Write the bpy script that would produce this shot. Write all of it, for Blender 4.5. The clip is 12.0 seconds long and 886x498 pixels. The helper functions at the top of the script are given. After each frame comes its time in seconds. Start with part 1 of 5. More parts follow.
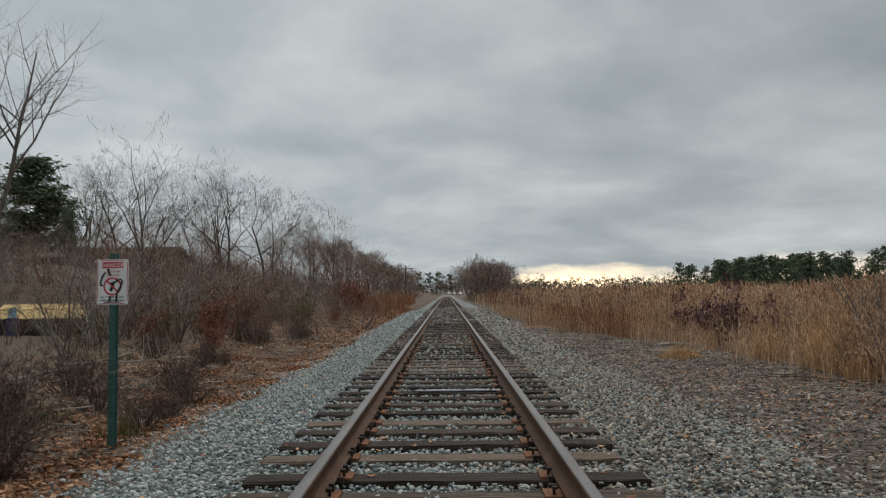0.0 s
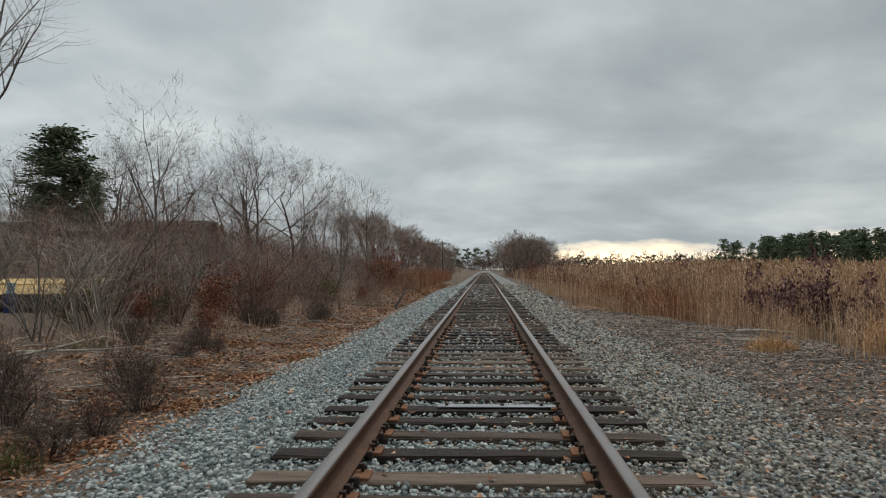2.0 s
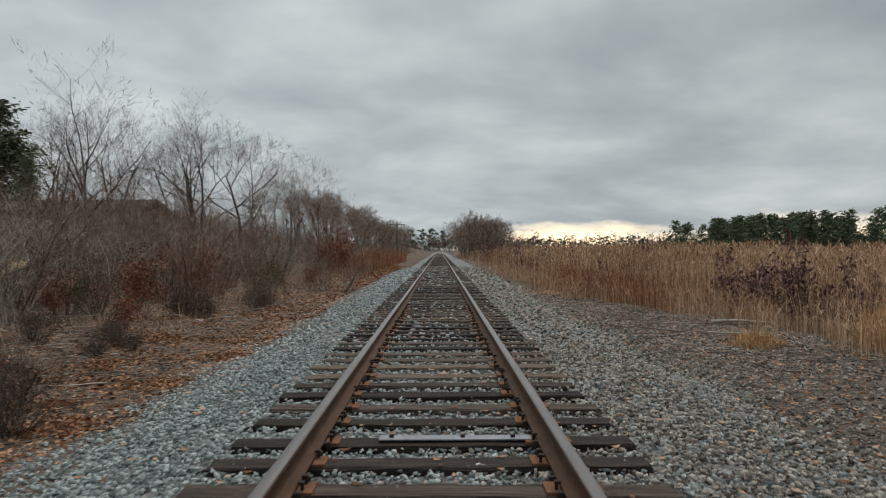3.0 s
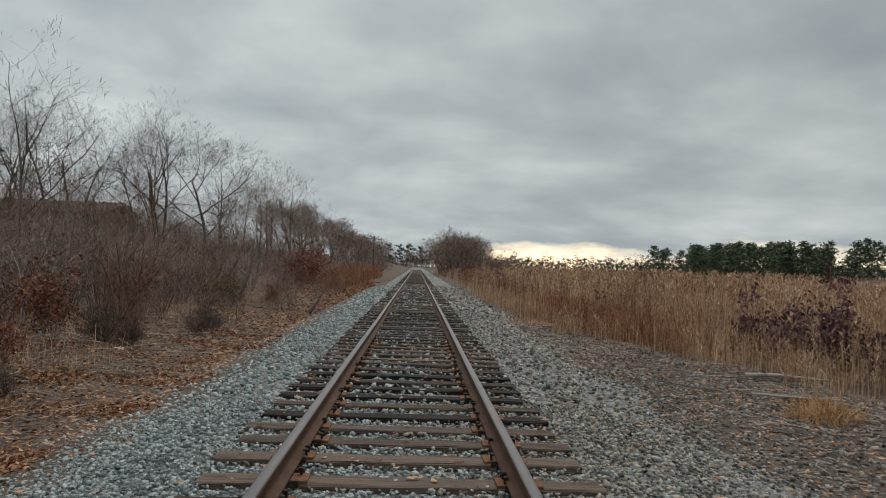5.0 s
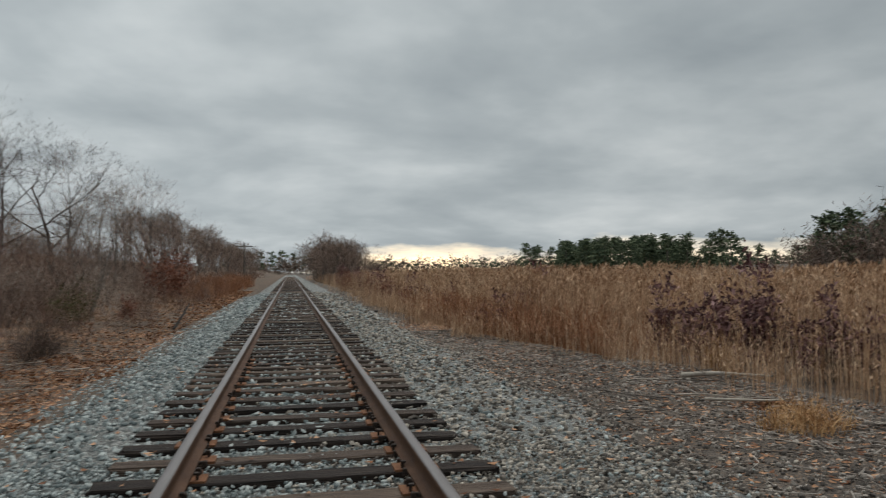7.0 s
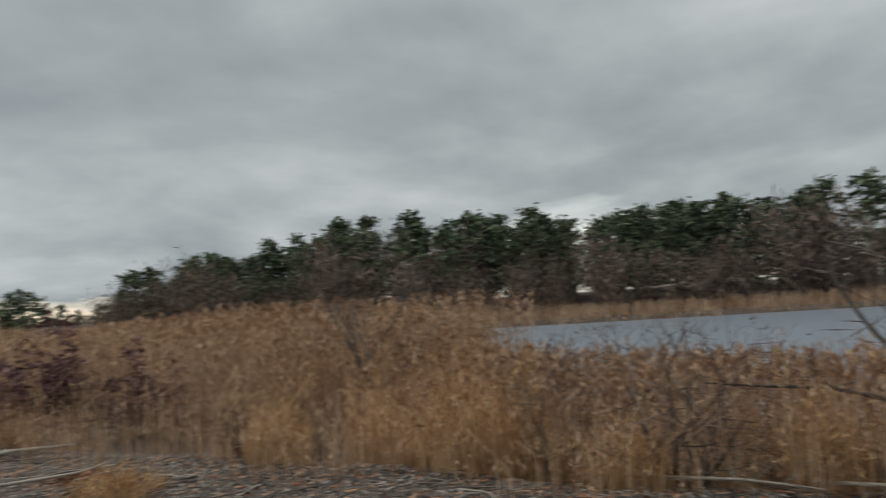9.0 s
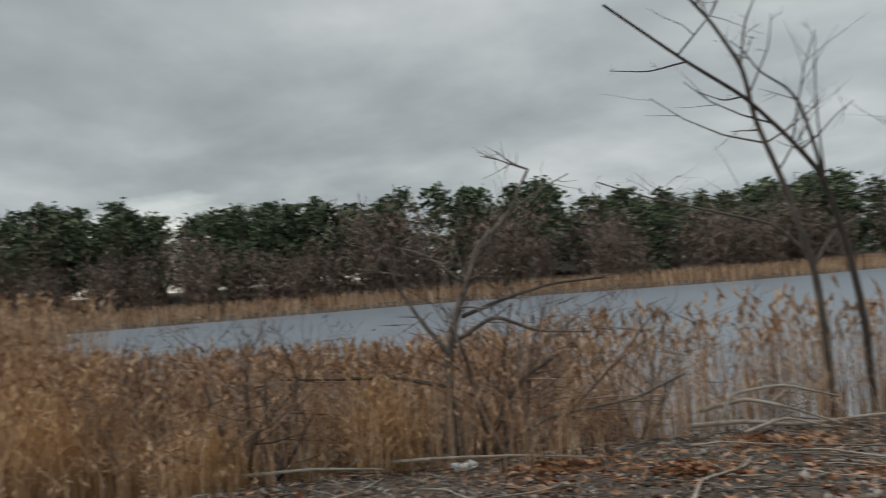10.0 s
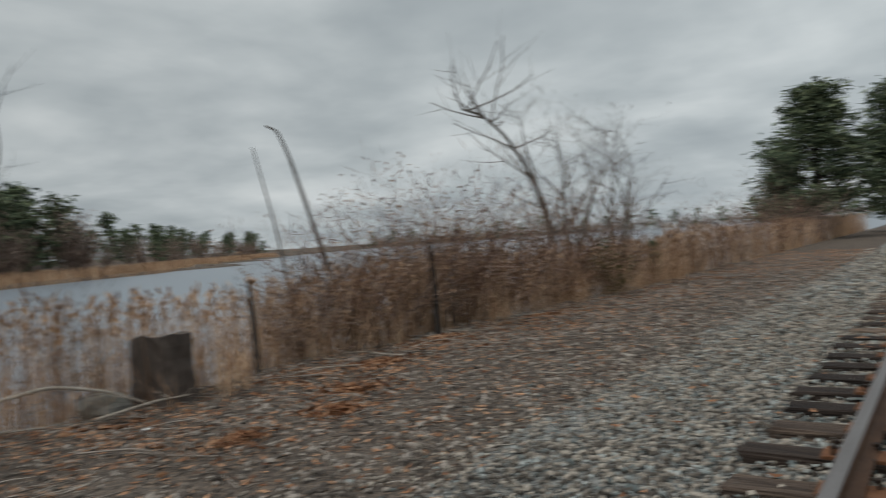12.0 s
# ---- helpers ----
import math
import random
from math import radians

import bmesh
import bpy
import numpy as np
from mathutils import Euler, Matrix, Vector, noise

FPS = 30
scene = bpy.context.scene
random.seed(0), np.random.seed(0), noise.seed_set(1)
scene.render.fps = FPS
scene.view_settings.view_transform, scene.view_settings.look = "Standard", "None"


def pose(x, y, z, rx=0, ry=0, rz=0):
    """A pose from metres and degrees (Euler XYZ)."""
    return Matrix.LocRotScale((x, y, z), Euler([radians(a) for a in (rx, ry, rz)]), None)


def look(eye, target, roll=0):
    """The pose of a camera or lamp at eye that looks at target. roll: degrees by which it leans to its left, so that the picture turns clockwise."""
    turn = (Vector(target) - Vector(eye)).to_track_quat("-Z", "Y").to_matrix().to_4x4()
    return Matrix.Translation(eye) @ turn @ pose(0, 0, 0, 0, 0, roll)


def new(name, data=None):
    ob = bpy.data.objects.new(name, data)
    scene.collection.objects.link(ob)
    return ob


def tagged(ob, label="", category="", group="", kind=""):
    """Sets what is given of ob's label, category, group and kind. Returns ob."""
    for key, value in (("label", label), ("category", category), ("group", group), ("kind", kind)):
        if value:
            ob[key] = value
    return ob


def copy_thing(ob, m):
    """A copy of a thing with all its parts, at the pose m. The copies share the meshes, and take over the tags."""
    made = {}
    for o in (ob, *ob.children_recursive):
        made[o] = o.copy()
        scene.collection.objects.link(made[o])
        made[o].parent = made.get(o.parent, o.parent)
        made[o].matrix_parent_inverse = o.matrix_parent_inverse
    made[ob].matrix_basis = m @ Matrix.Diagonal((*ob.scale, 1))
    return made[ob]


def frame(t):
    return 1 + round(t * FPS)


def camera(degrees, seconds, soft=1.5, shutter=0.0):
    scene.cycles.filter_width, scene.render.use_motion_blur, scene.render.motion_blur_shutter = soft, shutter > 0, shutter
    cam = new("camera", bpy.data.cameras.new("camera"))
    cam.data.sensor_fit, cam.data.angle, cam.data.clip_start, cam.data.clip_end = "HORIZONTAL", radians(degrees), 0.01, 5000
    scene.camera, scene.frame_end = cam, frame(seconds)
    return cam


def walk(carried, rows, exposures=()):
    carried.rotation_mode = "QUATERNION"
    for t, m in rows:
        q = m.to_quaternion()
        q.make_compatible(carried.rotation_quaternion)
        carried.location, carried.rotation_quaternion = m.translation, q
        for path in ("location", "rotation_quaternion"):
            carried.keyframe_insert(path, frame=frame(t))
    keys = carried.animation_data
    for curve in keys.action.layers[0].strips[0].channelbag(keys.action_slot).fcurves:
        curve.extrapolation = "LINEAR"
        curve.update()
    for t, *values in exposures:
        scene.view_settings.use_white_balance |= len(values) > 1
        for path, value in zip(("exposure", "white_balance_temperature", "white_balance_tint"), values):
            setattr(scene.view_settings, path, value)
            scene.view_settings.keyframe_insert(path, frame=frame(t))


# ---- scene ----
cam = camera(60.1, 12.0, soft=1.1, shutter=0.35)
PATH = [
    (0, (0.02, -1.471, 1.192), (0.012, 0.525, 1.306), -0.6),
    (0.5, (0.02, -0.804, 1.197), (0.015, 1.195, 1.231), -0.0),
    (1, (0.065, -0.114, 1.166), (0.029, 1.886, 1.19), 0.4),
    (1.5, (0.046, 0.613, 1.167), (-0.036, 2.611, 1.208), 0.3),
    (2, (0.068, 1.335, 1.178), (-0.04, 3.331, 1.23), -0.3),
    (2.5, (0.025, 2.054, 1.194), (-0.071, 4.051, 1.217), -0.2),
    (3, (0.061, 2.82, 1.257), (0.07, 4.82, 1.258), -0.2),
    (4.8, (0.082, 5.275, 1.396), (0.163, 7.273, 1.431), 1.5),
    (5, (0.065, 5.516, 1.395), (0.132, 7.515, 1.439), 2.0),
    (5.5, (-0.002, 6.091, 1.373), (0.052, 8.09, 1.41), 2.2),
    (6, (-0.095, 6.624, 1.337), (0.071, 8.617, 1.354), 1.2),
    (6.5, (-0.101, 7.092, 1.331), (0.148, 9.076, 1.368), -0.0),
    (8.3, (0.196, 8.019, 1.294), (1.418, 9.594, 1.452), -1.5),
    (8.5, (0.24, 8.048, 1.287), (1.628, 9.479, 1.448), -2.0),
    (9, (0.331, 8.058, 1.272), (2.065, 9.043, 1.423), -3.5),
    (9.5, (0.33, 8.04, 1.27), (2.269, 8.508, 1.4), -4.4),
    (10, (0.345, 7.945, 1.268), (2.343, 7.945, 1.35), -4.1),
    (10.5, (0.286, 7.833, 1.245), (2.256, 7.496, 1.304), -3.8),
    (11, (0.264, 7.571, 1.25), (2.168, 6.961, 1.29), -3.9),
    (11.5, (0.215, 7.3, 1.217), (1.809, 6.092, 1.228), -4.0),
    (12, (0.3, 6.87, 1.22), (1.417, 5.212, 1.197), -3.8),
]
EXPOSURES = [(0, 0.08), (1.5, 0.2), (3, 0.16), (5.5, 0.12), (8.5, 0.1), (10.5, 0.14), (12, 0.02)]
walk(cam, [(t, look(eye, target, roll)) for t, eye, target, roll in PATH], EXPOSURES)

# ---------------------------------------------------------------- node helpers
def tree_of(name):
    m = bpy.data.materials.new(name)
    m.use_nodes = True
    return m, m.node_tree.nodes, m.node_tree.links


def ramp(nodes, stops):
    r = nodes.new("ShaderNodeValToRGB")
    e = r.color_ramp.elements
    while len(e) < len(stops):
        e.new(0.5)
    for k, (p, c) in enumerate(stops):
        e[k].position = p
        e[k].color = (*c, 1) if len(c) == 3 else c
    return r


def noise_node(nodes, links, scale, detail=5.0, rough=0.55, vec=None):
    n = nodes.new("ShaderNodeTexNoise")
    n.inputs["Scale"].default_value = scale
    n.inputs["Detail"].default_value = detail
    n.inputs["Roughness"].default_value = rough
    if vec is not None:
        links.new(vec, n.inputs["Vector"])
    return n


def surface(name, dark, mid, light, scale=3.0, fine=40.0, rough=0.85, bump=0.3, metallic=0.0, island=0.0, stretch=(1, 1, 1), per_object=0.0):
    """A weathered surface: colour at two scales, grain relief, and a spread from piece to piece."""
    m, N, L = tree_of(name)
    b = N["Principled BSDF"]
    co = N.new("ShaderNodeTexCoord")
    mp = N.new("ShaderNodeMapping")
    mp.inputs["Scale"].default_value = stretch
    L.new(co.outputs["Object"], mp.inputs["Vector"])
    big = noise_node(N, L, scale, vec=mp.outputs[0])
    small = noise_node(N, L, fine, vec=mp.outputs[0])
    mix = N.new("ShaderNodeMath")
    mix.operation = "MULTIPLY_ADD"
    mix.inputs[1].default_value = 0.5
    half = N.new("ShaderNodeMath")
    half.operation = "MULTIPLY"
    half.inputs[1].default_value = 0.5
    L.new(small.outputs[0], half.inputs[0])
    L.new(big.outputs[0], mix.inputs[0])
    L.new(half.outputs[0], mix.inputs[2])
    fac = mix.outputs[0]
    if island or per_object:
        add = N.new("ShaderNodeMath")
        add.operation = "MULTIPLY_ADD"
        if island:
            src = N.new("ShaderNodeNewGeometry").outputs["Random Per Island"]
        else:
            src = N.new("ShaderNodeObjectInfo").outputs["Random"]
        sub = N.new("ShaderNodeMath")
        sub.operation = "SUBTRACT"
        sub.inputs[1].default_value = 0.5
        L.new(src, sub.inputs[0])
        L.new(sub.outputs[0], add.inputs[0])
        add.inputs[1].default_value = island or per_object
        L.new(fac, add.inputs[2])
        fac = add.outputs[0]
    r = ramp(N, [(0.28, dark), (0.5, mid), (0.74, light)])
    L.new(fac, r.inputs[0])
    L.new(r.outputs[0], b.inputs["Base Color"])
    b.inputs["Roughness"].default_value = rough
    b.inputs["Metallic"].default_value = metallic
    b.inputs["Specular IOR Level"].default_value = 0.3
    if bump:
        bp = N.new("ShaderNodeBump")
        bp.inputs["Strength"].default_value = bump
        bp.inputs["Distance"].default_value = 0.02
        L.new(small.outputs[0], bp.inputs["Height"])
        L.new(bp.outputs[0], b.inputs["Normal"])
    return m


# ---------------------------------------------------------------- world and sun
def make_world():
    w = bpy.data.worlds.new("overcast_sky")
    scene.world = w
    w.use_nodes = True
    N, L = w.node_tree.nodes, w.node_tree.links
    bg = N["Background"]
    sky = N.new("ShaderNodeTexSky")
    sky.sky_type = "NISHITA"
    sky.sun_disc = False
    sky.sun_elevation = radians(24)
    sky.sun_rotation = radians(15)
    dim = N.new("ShaderNodeVectorMath")
    dim.operation = "SCALE"
    dim.inputs["Scale"].default_value = 0.11
    L.new(sky.outputs[0], dim.inputs[0])
    co = N.new("ShaderNodeTexCoord")
    sep = N.new("ShaderNodeSeparateXYZ")
    L.new(co.outputs["Generated"], sep.inputs[0])

    def math(op, a, b_, c=None):
        n = N.new("ShaderNodeMath")
        n.operation = op
        for k, v in enumerate((a, b_, c)):
            if v is None:
                continue
            if isinstance(v, (int, float)):
                n.inputs[k].default_value = v
            else:
                L.new(v, n.inputs[k])
        return n.outputs[0]

    up = math("MAXIMUM", sep.outputs["Z"], 0.0)
    flat = math("ADD", up, 0.22)
    u = math("DIVIDE", sep.outputs["X"], flat)
    v = math("DIVIDE", sep.outputs["Y"], flat)
    com = N.new("ShaderNodeCombineXYZ")
    L.new(u, com.inputs[0])
    L.new(v, com.inputs[1])
    sheet = com.outputs[0]
    n1 = noise_node(N, L, 1.0, 5.0, 0.5, sheet)
    n1.inputs["Distortion"].default_value = 0.35
    n2 = noise_node(N, L, 3.1, 5.0, 0.5, sheet)
    both = math("MULTIPLY_ADD", n1.outputs[0], 0.72, math("MULTIPLY", n2.outputs[0], 0.28))
    cloud = ramp(N, CLOUDS)
    L.new(both, cloud.inputs[0])
    # the deck is thinner and brighter to the west, heavier to the north-east
    west = math("ADD", math("MULTIPLY", sep.outputs["X"], -0.8), math("MULTIPLY", sep.outputs["Y"], -0.3))
    thin = N.new("ShaderNodeMapRange")
    thin.inputs["From Min"].default_value, thin.inputs["From Max"].default_value = -0.85, 0.2
    thin.inputs["To Min"].default_value, thin.inputs["To Max"].default_value = 0.83, 1.13
    L.new(west, thin.inputs["Value"])
    deck = N.new("ShaderNodeVectorMath")
    deck.operation = "SCALE"
    L.new(cloud.outputs[0], deck.inputs[0])
    L.new(thin.outputs[0], deck.inputs["Scale"])
    # the cloud deck ends in a ragged edge low over the horizon
    edge = noise_node(N, L, 0.33, 4.0, 0.5, sheet)
    lift = math("MULTIPLY_ADD", edge.outputs[0], -0.13, math("ADD", up, 0.043))
    bear = math("ADD", math("MULTIPLY", sep.outputs["X"], 0.64), math("MULTIPLY", sep.outputs["Y"], 0.77))
    far = N.new("ShaderNodeMapRange")
    far.inputs["From Min"].default_value, far.inputs["From Max"].default_value = 0.62, 0.86
    far.inputs["To Min"].default_value, far.inputs["To Max"].default_value = 0.075, 0.0
    L.new(bear, far.inputs["Value"])
    lift = math("ADD", lift, far.outputs[0])
    # a higher break in the clouds to the east, over the water
    east = math("ADD", math("MULTIPLY", sep.outputs["X"], 0.98), math("MULTIPLY", sep.outputs["Y"], 0.2))
    brk = N.new("ShaderNodeMapRange")
    brk.inputs["From Min"].default_value, brk.inputs["From Max"].default_value = 0.88, 0.985
    brk.inputs["To Min"].default_value, brk.inputs["To Max"].default_value = 0.0, -0.112
    L.new(east, brk.inputs["Value"])
    lift = math("ADD", lift, brk.outputs[0])
    rag = noise_node(N, L, 1.3, 5.0, 0.6, sheet)
    lift = math("ADD", lift, math("MULTIPLY_ADD", rag.outputs[0], -0.09, 0.052))
    gap = N.new("ShaderNodeMapRange")
    gap.inputs["From Min"].default_value = -0.018
    gap.inputs["From Max"].default_value = 0.016
    L.new(lift, gap.inputs["Value"])
    low = N.new("ShaderNodeMix")
    low.data_type = "RGBA"
    low.inputs["Factor"].default_value = 0.72
    L.new(dim.outputs[0], low.inputs[6])
    low.inputs[7].default_value = (0.62, 0.62, 0.58, 1)
    mix = N.new("ShaderNodeMix")
    mix.data_type = "RGBA"
    L.new(gap.outputs[0], mix.inputs["Factor"])
    L.new(low.outputs[2], mix.inputs[6])
    L.new(deck.outputs[0], mix.inputs[7])
    L.new(mix.outputs[2], bg.inputs["Color"])
    bg.inputs["Strength"].default_value = SKY_STRENGTH


SKY_STRENGTH = 1.2
CLOUDS = [(0.33, (0.25, 0.283, 0.302)), (0.46, (0.32, 0.355, 0.37)), (0.55, (0.39, 0.425, 0.437)), (0.67, (0.50, 0.53, 0.535))]
make_world()
sun = new("sun", bpy.data.lights.new("sun", "SUN"))
sun.data.energy, sun.data.angle, sun.data.color = 1.5, radians(45), (1.0, 0.96, 0.9)
sun.matrix_world = look((0, 0, 50), (-10, -22, 0))

# ---------------------------------------------------------------- materials
def make_soil():
    m = surface("leaf_litter_soil", (0.035, 0.025, 0.018), (0.12, 0.082, 0.058), (0.28, 0.19, 0.13), 1.6, 30, 0.95, 1.0)
    N, L = m.node_tree.nodes, m.node_tree.links
    b = N["Principled BSDF"]
    old = b.inputs["Base Color"].links[0].from_socket
    fac = [n for n in N if n.type == "VALTORGB"][0].inputs[0].links[0].from_socket
    grey = ramp(N, [(0.28, (0.03, 0.025, 0.022)), (0.5, (0.10, 0.085, 0.073)), (0.74, (0.23, 0.20, 0.172))])
    L.new(fac, grey.inputs[0])
    co = N.new("ShaderNodeTexCoord")
    sep = N.new("ShaderNodeSeparateXYZ")
    L.new(co.outputs["Object"], sep.inputs[0])
    patch = noise_node(N, L, 0.9, 4.0, 0.6, co.outputs["Object"])
    add = N.new("ShaderNodeMath")
    add.operation = "MULTIPLY_ADD"
    L.new(patch.outputs[0], add.inputs[0])
    add.inputs[1].default_value = 5.0
    L.new(sep.outputs["X"], add.inputs[2])
    rng_ = N.new("ShaderNodeMapRange")
    rng_.inputs["From Min"].default_value = 0.5
    rng_.inputs["From Max"].default_value = 4.5
    L.new(add.outputs[0], rng_.inputs["Value"])
    mix = N.new("ShaderNodeMix")
    mix.data_type = "RGBA"
    L.new(rng_.outputs[0], mix.inputs["Factor"])
    L.new(old, mix.inputs[6])
    L.new(grey.outputs[0], mix.inputs[7])
    L.new(mix.outputs[2], b.inputs["Base Color"])
    return m


M_GROUND = make_soil()

M_STONE = surface("grey_ballast_stone", (0.13, 0.155, 0.155), (0.285, 0.322, 0.317), (0.45, 0.483, 0.47), 2.0, 60, 0.9, 0.4, island=0.7)
def pebbled(m, scale, stops, amount, depth):
    """Small packed stones, each of its own shade, pressed into a surface."""
    N, L = m.node_tree.nodes, m.node_tree.links
    bs = N["Principled BSDF"]
    co = N.new("ShaderNodeTexCoord")
    cell = N.new("ShaderNodeTexVoronoi")
    cell.inputs["Scale"].default_value = scale
    L.new(co.outputs["Object"], cell.inputs["Vector"])
    sep = N.new("ShaderNodeSeparateColor")
    L.new(cell.outputs["Color"], sep.inputs[0])
    shade = ramp(N, stops)
    L.new(sep.outputs[0], shade.inputs[0])
    mix = N.new("ShaderNodeMix")
    mix.data_type = "RGBA"
    mix.inputs["Factor"].default_value = amount
    L.new(bs.inputs["Base Color"].links[0].from_socket, mix.inputs[6])
    L.new(shade.outputs[0], mix.inputs[7])
    L.new(mix.outputs[2], bs.inputs["Base Color"])
    bp = N.new("ShaderNodeBump")
    bp.inputs["Strength"].default_value = 1.0
    bp.inputs["Distance"].default_value = depth
    bp.invert = True
    L.new(cell.outputs["Distance"], bp.inputs["Height"])
    L.new(bs.inputs["Normal"].links[0].from_socket, bp.inputs["Normal"])
    L.new(bp.outputs[0], bs.inputs["Normal"])
    return m


M_BED = surface("ballast_fines", (0.07, 0.07, 0.068), (0.16, 0.162, 0.156), (0.30, 0.30, 0.285), 9.0, 60, 0.95, 1.0)
pebbled(M_BED, 34, [(0.0, (0.07, 0.075, 0.073)), (0.5, (0.21, 0.22, 0.212)), (1.0, (0.42, 0.425, 0.40))], 0.8, 0.02)
M_STONE_WARM = surface("dusty_brown_ballast_stone", (0.09, 0.079, 0.068), (0.24, 0.212, 0.178), (0.45, 0.405, 0.345), 2.0, 60, 0.92, 0.4, island=0.75)
M_CHIP = surface("dark_stone_chips", (0.07, 0.06, 0.053), (0.185, 0.163, 0.142), (0.37, 0.33, 0.29), 2.0, 60, 0.92, 0.4, island=0.8)
M_TIE = surface("weathered_creosoted_timber", (0.010, 0.007, 0.006), (0.053, 0.037, 0.029), (0.20, 0.148, 0.112), 3.2, 12, 0.85, 1.0, stretch=(0.35, 8, 8), per_object=0.36)
M_RAIL = surface("rusty_rail_steel", (0.045, 0.022, 0.013), (0.10, 0.050, 0.028), (0.17, 0.09, 0.05), 4.0, 70, 0.72, 0.3, metallic=0.15)
M_HEAD = surface("worn_rail_head", (0.12, 0.105, 0.10), (0.20, 0.18, 0.175), (0.29, 0.27, 0.265), 3.0, 60, 0.38, 0.08, metallic=0.75, stretch=(6, 0.4, 6))
M_PLATE = surface("orange_rusted_plate", (0.07, 0.030, 0.014), (0.17, 0.075, 0.036), (0.28, 0.14, 0.075), 8.0, 60, 0.85, 0.5)
M_SPIKE = surface("dark_spike_iron", (0.012, 0.009, 0.008), (0.03, 0.02, 0.015), (0.07, 0.045, 0.03), 20.0, 90, 0.7, 0.3)
M_REED = surface("dry_reed_straw", (0.24, 0.13, 0.072), (0.53, 0.335, 0.202), (0.72, 0.52, 0.35), 0.25, 6, 0.9, 0.0, island=0.6)
M_RUST_GRASS = surface("rust_coloured_grass", (0.15, 0.06, 0.028), (0.31, 0.135, 0.066), (0.45, 0.235, 0.125), 0.4, 6, 0.9, 0.0, island=0.5)
M_GOLD_GRASS = surface("golden_dead_grass", (0.30, 0.16, 0.07), (0.57, 0.345, 0.165), (0.72, 0.50, 0.28), 0.6, 6, 0.9, 0.0, island=0.4)
M_TWIG = surface("brown_twig_bark", (0.065, 0.044, 0.035), (0.205, 0.142, 0.112), (0.40, 0.30, 0.245), 0.6, 20, 0.92, 0.0, island=0.6)
M_DARK_TWIG = surface("dark_shrub_twigs", (0.03, 0.02, 0.016), (0.088, 0.06, 0.047), (0.19, 0.135, 0.108), 0.6, 20, 0.92, 0.0, island=0.5)
M_LIMB = surface("dark_limb_bark", (0.03, 0.024, 0.021), (0.085, 0.068, 0.058), (0.17, 0.14, 0.122), 1.5, 25, 0.92, 0.3, stretch=(1, 1, 0.3))
M_DRY_LEAF = surface("shrivelled_tan_leaves", (0.10, 0.055, 0.03), (0.25, 0.15, 0.088), (0.42, 0.28, 0.18), 1.5, 12, 0.85, 0.0, island=0.6)
M_RED_TWIG = surface("reddish_twig_bark", (0.07, 0.034, 0.024), (0.21, 0.115, 0.08), (0.37, 0.225, 0.165), 0.6, 20, 0.92, 0.0, island=0.5)
M_BARK = surface("grey_tree_bark", (0.06, 0.05, 0.043), (0.15, 0.128, 0.11), (0.28, 0.25, 0.22), 1.5, 25, 0.92, 0.5, stretch=(1, 1, 0.3))
M_DARK_BARK = surface("dark_tree_bark", (0.016, 0.013, 0.012), (0.045, 0.037, 0.032), (0.10, 0.085, 0.075), 1.5, 25, 0.92, 0.5, stretch=(1, 1, 0.3))
M_PALE = surface("bleached_dead_wood", (0.16, 0.135, 0.11), (0.37, 0.325, 0.275), (0.56, 0.51, 0.44), 2.0, 30, 0.9, 0.4, island=0.35)
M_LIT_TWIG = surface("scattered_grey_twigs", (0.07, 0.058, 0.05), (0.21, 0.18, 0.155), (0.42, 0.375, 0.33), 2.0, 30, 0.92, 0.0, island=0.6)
M_PINE = surface("pine_needles", (0.032, 0.05, 0.03), (0.095, 0.128, 0.075), (0.20, 0.23, 0.13), 0.35, 8, 0.9, 0.0, island=0.5)
M_OAK = surface("dead_oak_leaves", (0.06, 0.026, 0.027), (0.165, 0.08, 0.077), (0.34, 0.20, 0.185), 1.5, 12, 0.75, 0.0, island=0.6)
M_RED_LEAF = surface("rust_red_leaves", (0.08, 0.026, 0.016), (0.20, 0.07, 0.042), (0.34, 0.15, 0.09), 1.5, 12, 0.8, 0.0, island=0.5)
M_LEAF = surface("fallen_leaves", (0.12, 0.048, 0.022), (0.29, 0.135, 0.066), (0.48, 0.28, 0.165), 1.5, 12, 0.85, 0.0, island=0.6)
M_GREEN = surface("dull_green_weeds", (0.035, 0.036, 0.013), (0.085, 0.082, 0.03), (0.15, 0.14, 0.06), 1.2, 12, 0.9, 0.0, island=0.4)


def make_water():
    m, N, L = tree_of("rippled_water")
    b = N["Principled BSDF"]
    b.inputs["Base Color"].default_value = (0.19, 0.225, 0.265, 1)
    b.inputs["Roughness"].default_value = 0.32
    b.inputs["IOR"].default_value = 1.33
    co = N.new("ShaderNodeTexCoord")
    mp = N.new("ShaderNodeMapping")
    mp.inputs["Scale"].default_value = (1.0, 0.45, 1.0)
    L.new(co.outputs["Object"], mp.inputs[0])
    n = noise_node(N, L, 2.4, 5.0, 0.6, mp.outputs[0])
    bp = N.new("ShaderNodeBump")
    bp.inputs["Strength"].default_value = 0.5
    bp.inputs["Distance"].default_value = 0.06
    L.new(n.outputs[0], bp.inputs["Height"])
    L.new(bp.outputs[0], b.inputs["Normal"])
    return m


M_WATER = make_water()

pebbled(M_GROUND, 42, [(0.0, (0.024, 0.019, 0.016)), (0.55, (0.105, 0.083, 0.067)), (0.9, (0.23, 0.175, 0.135)), (1.0, (0.34, 0.21, 0.12))], 0.55, 0.016)

# ---------------------------------------------------------------- mesh helpers
rng = np.random.default_rng(7)
WATER_Z = -0.9


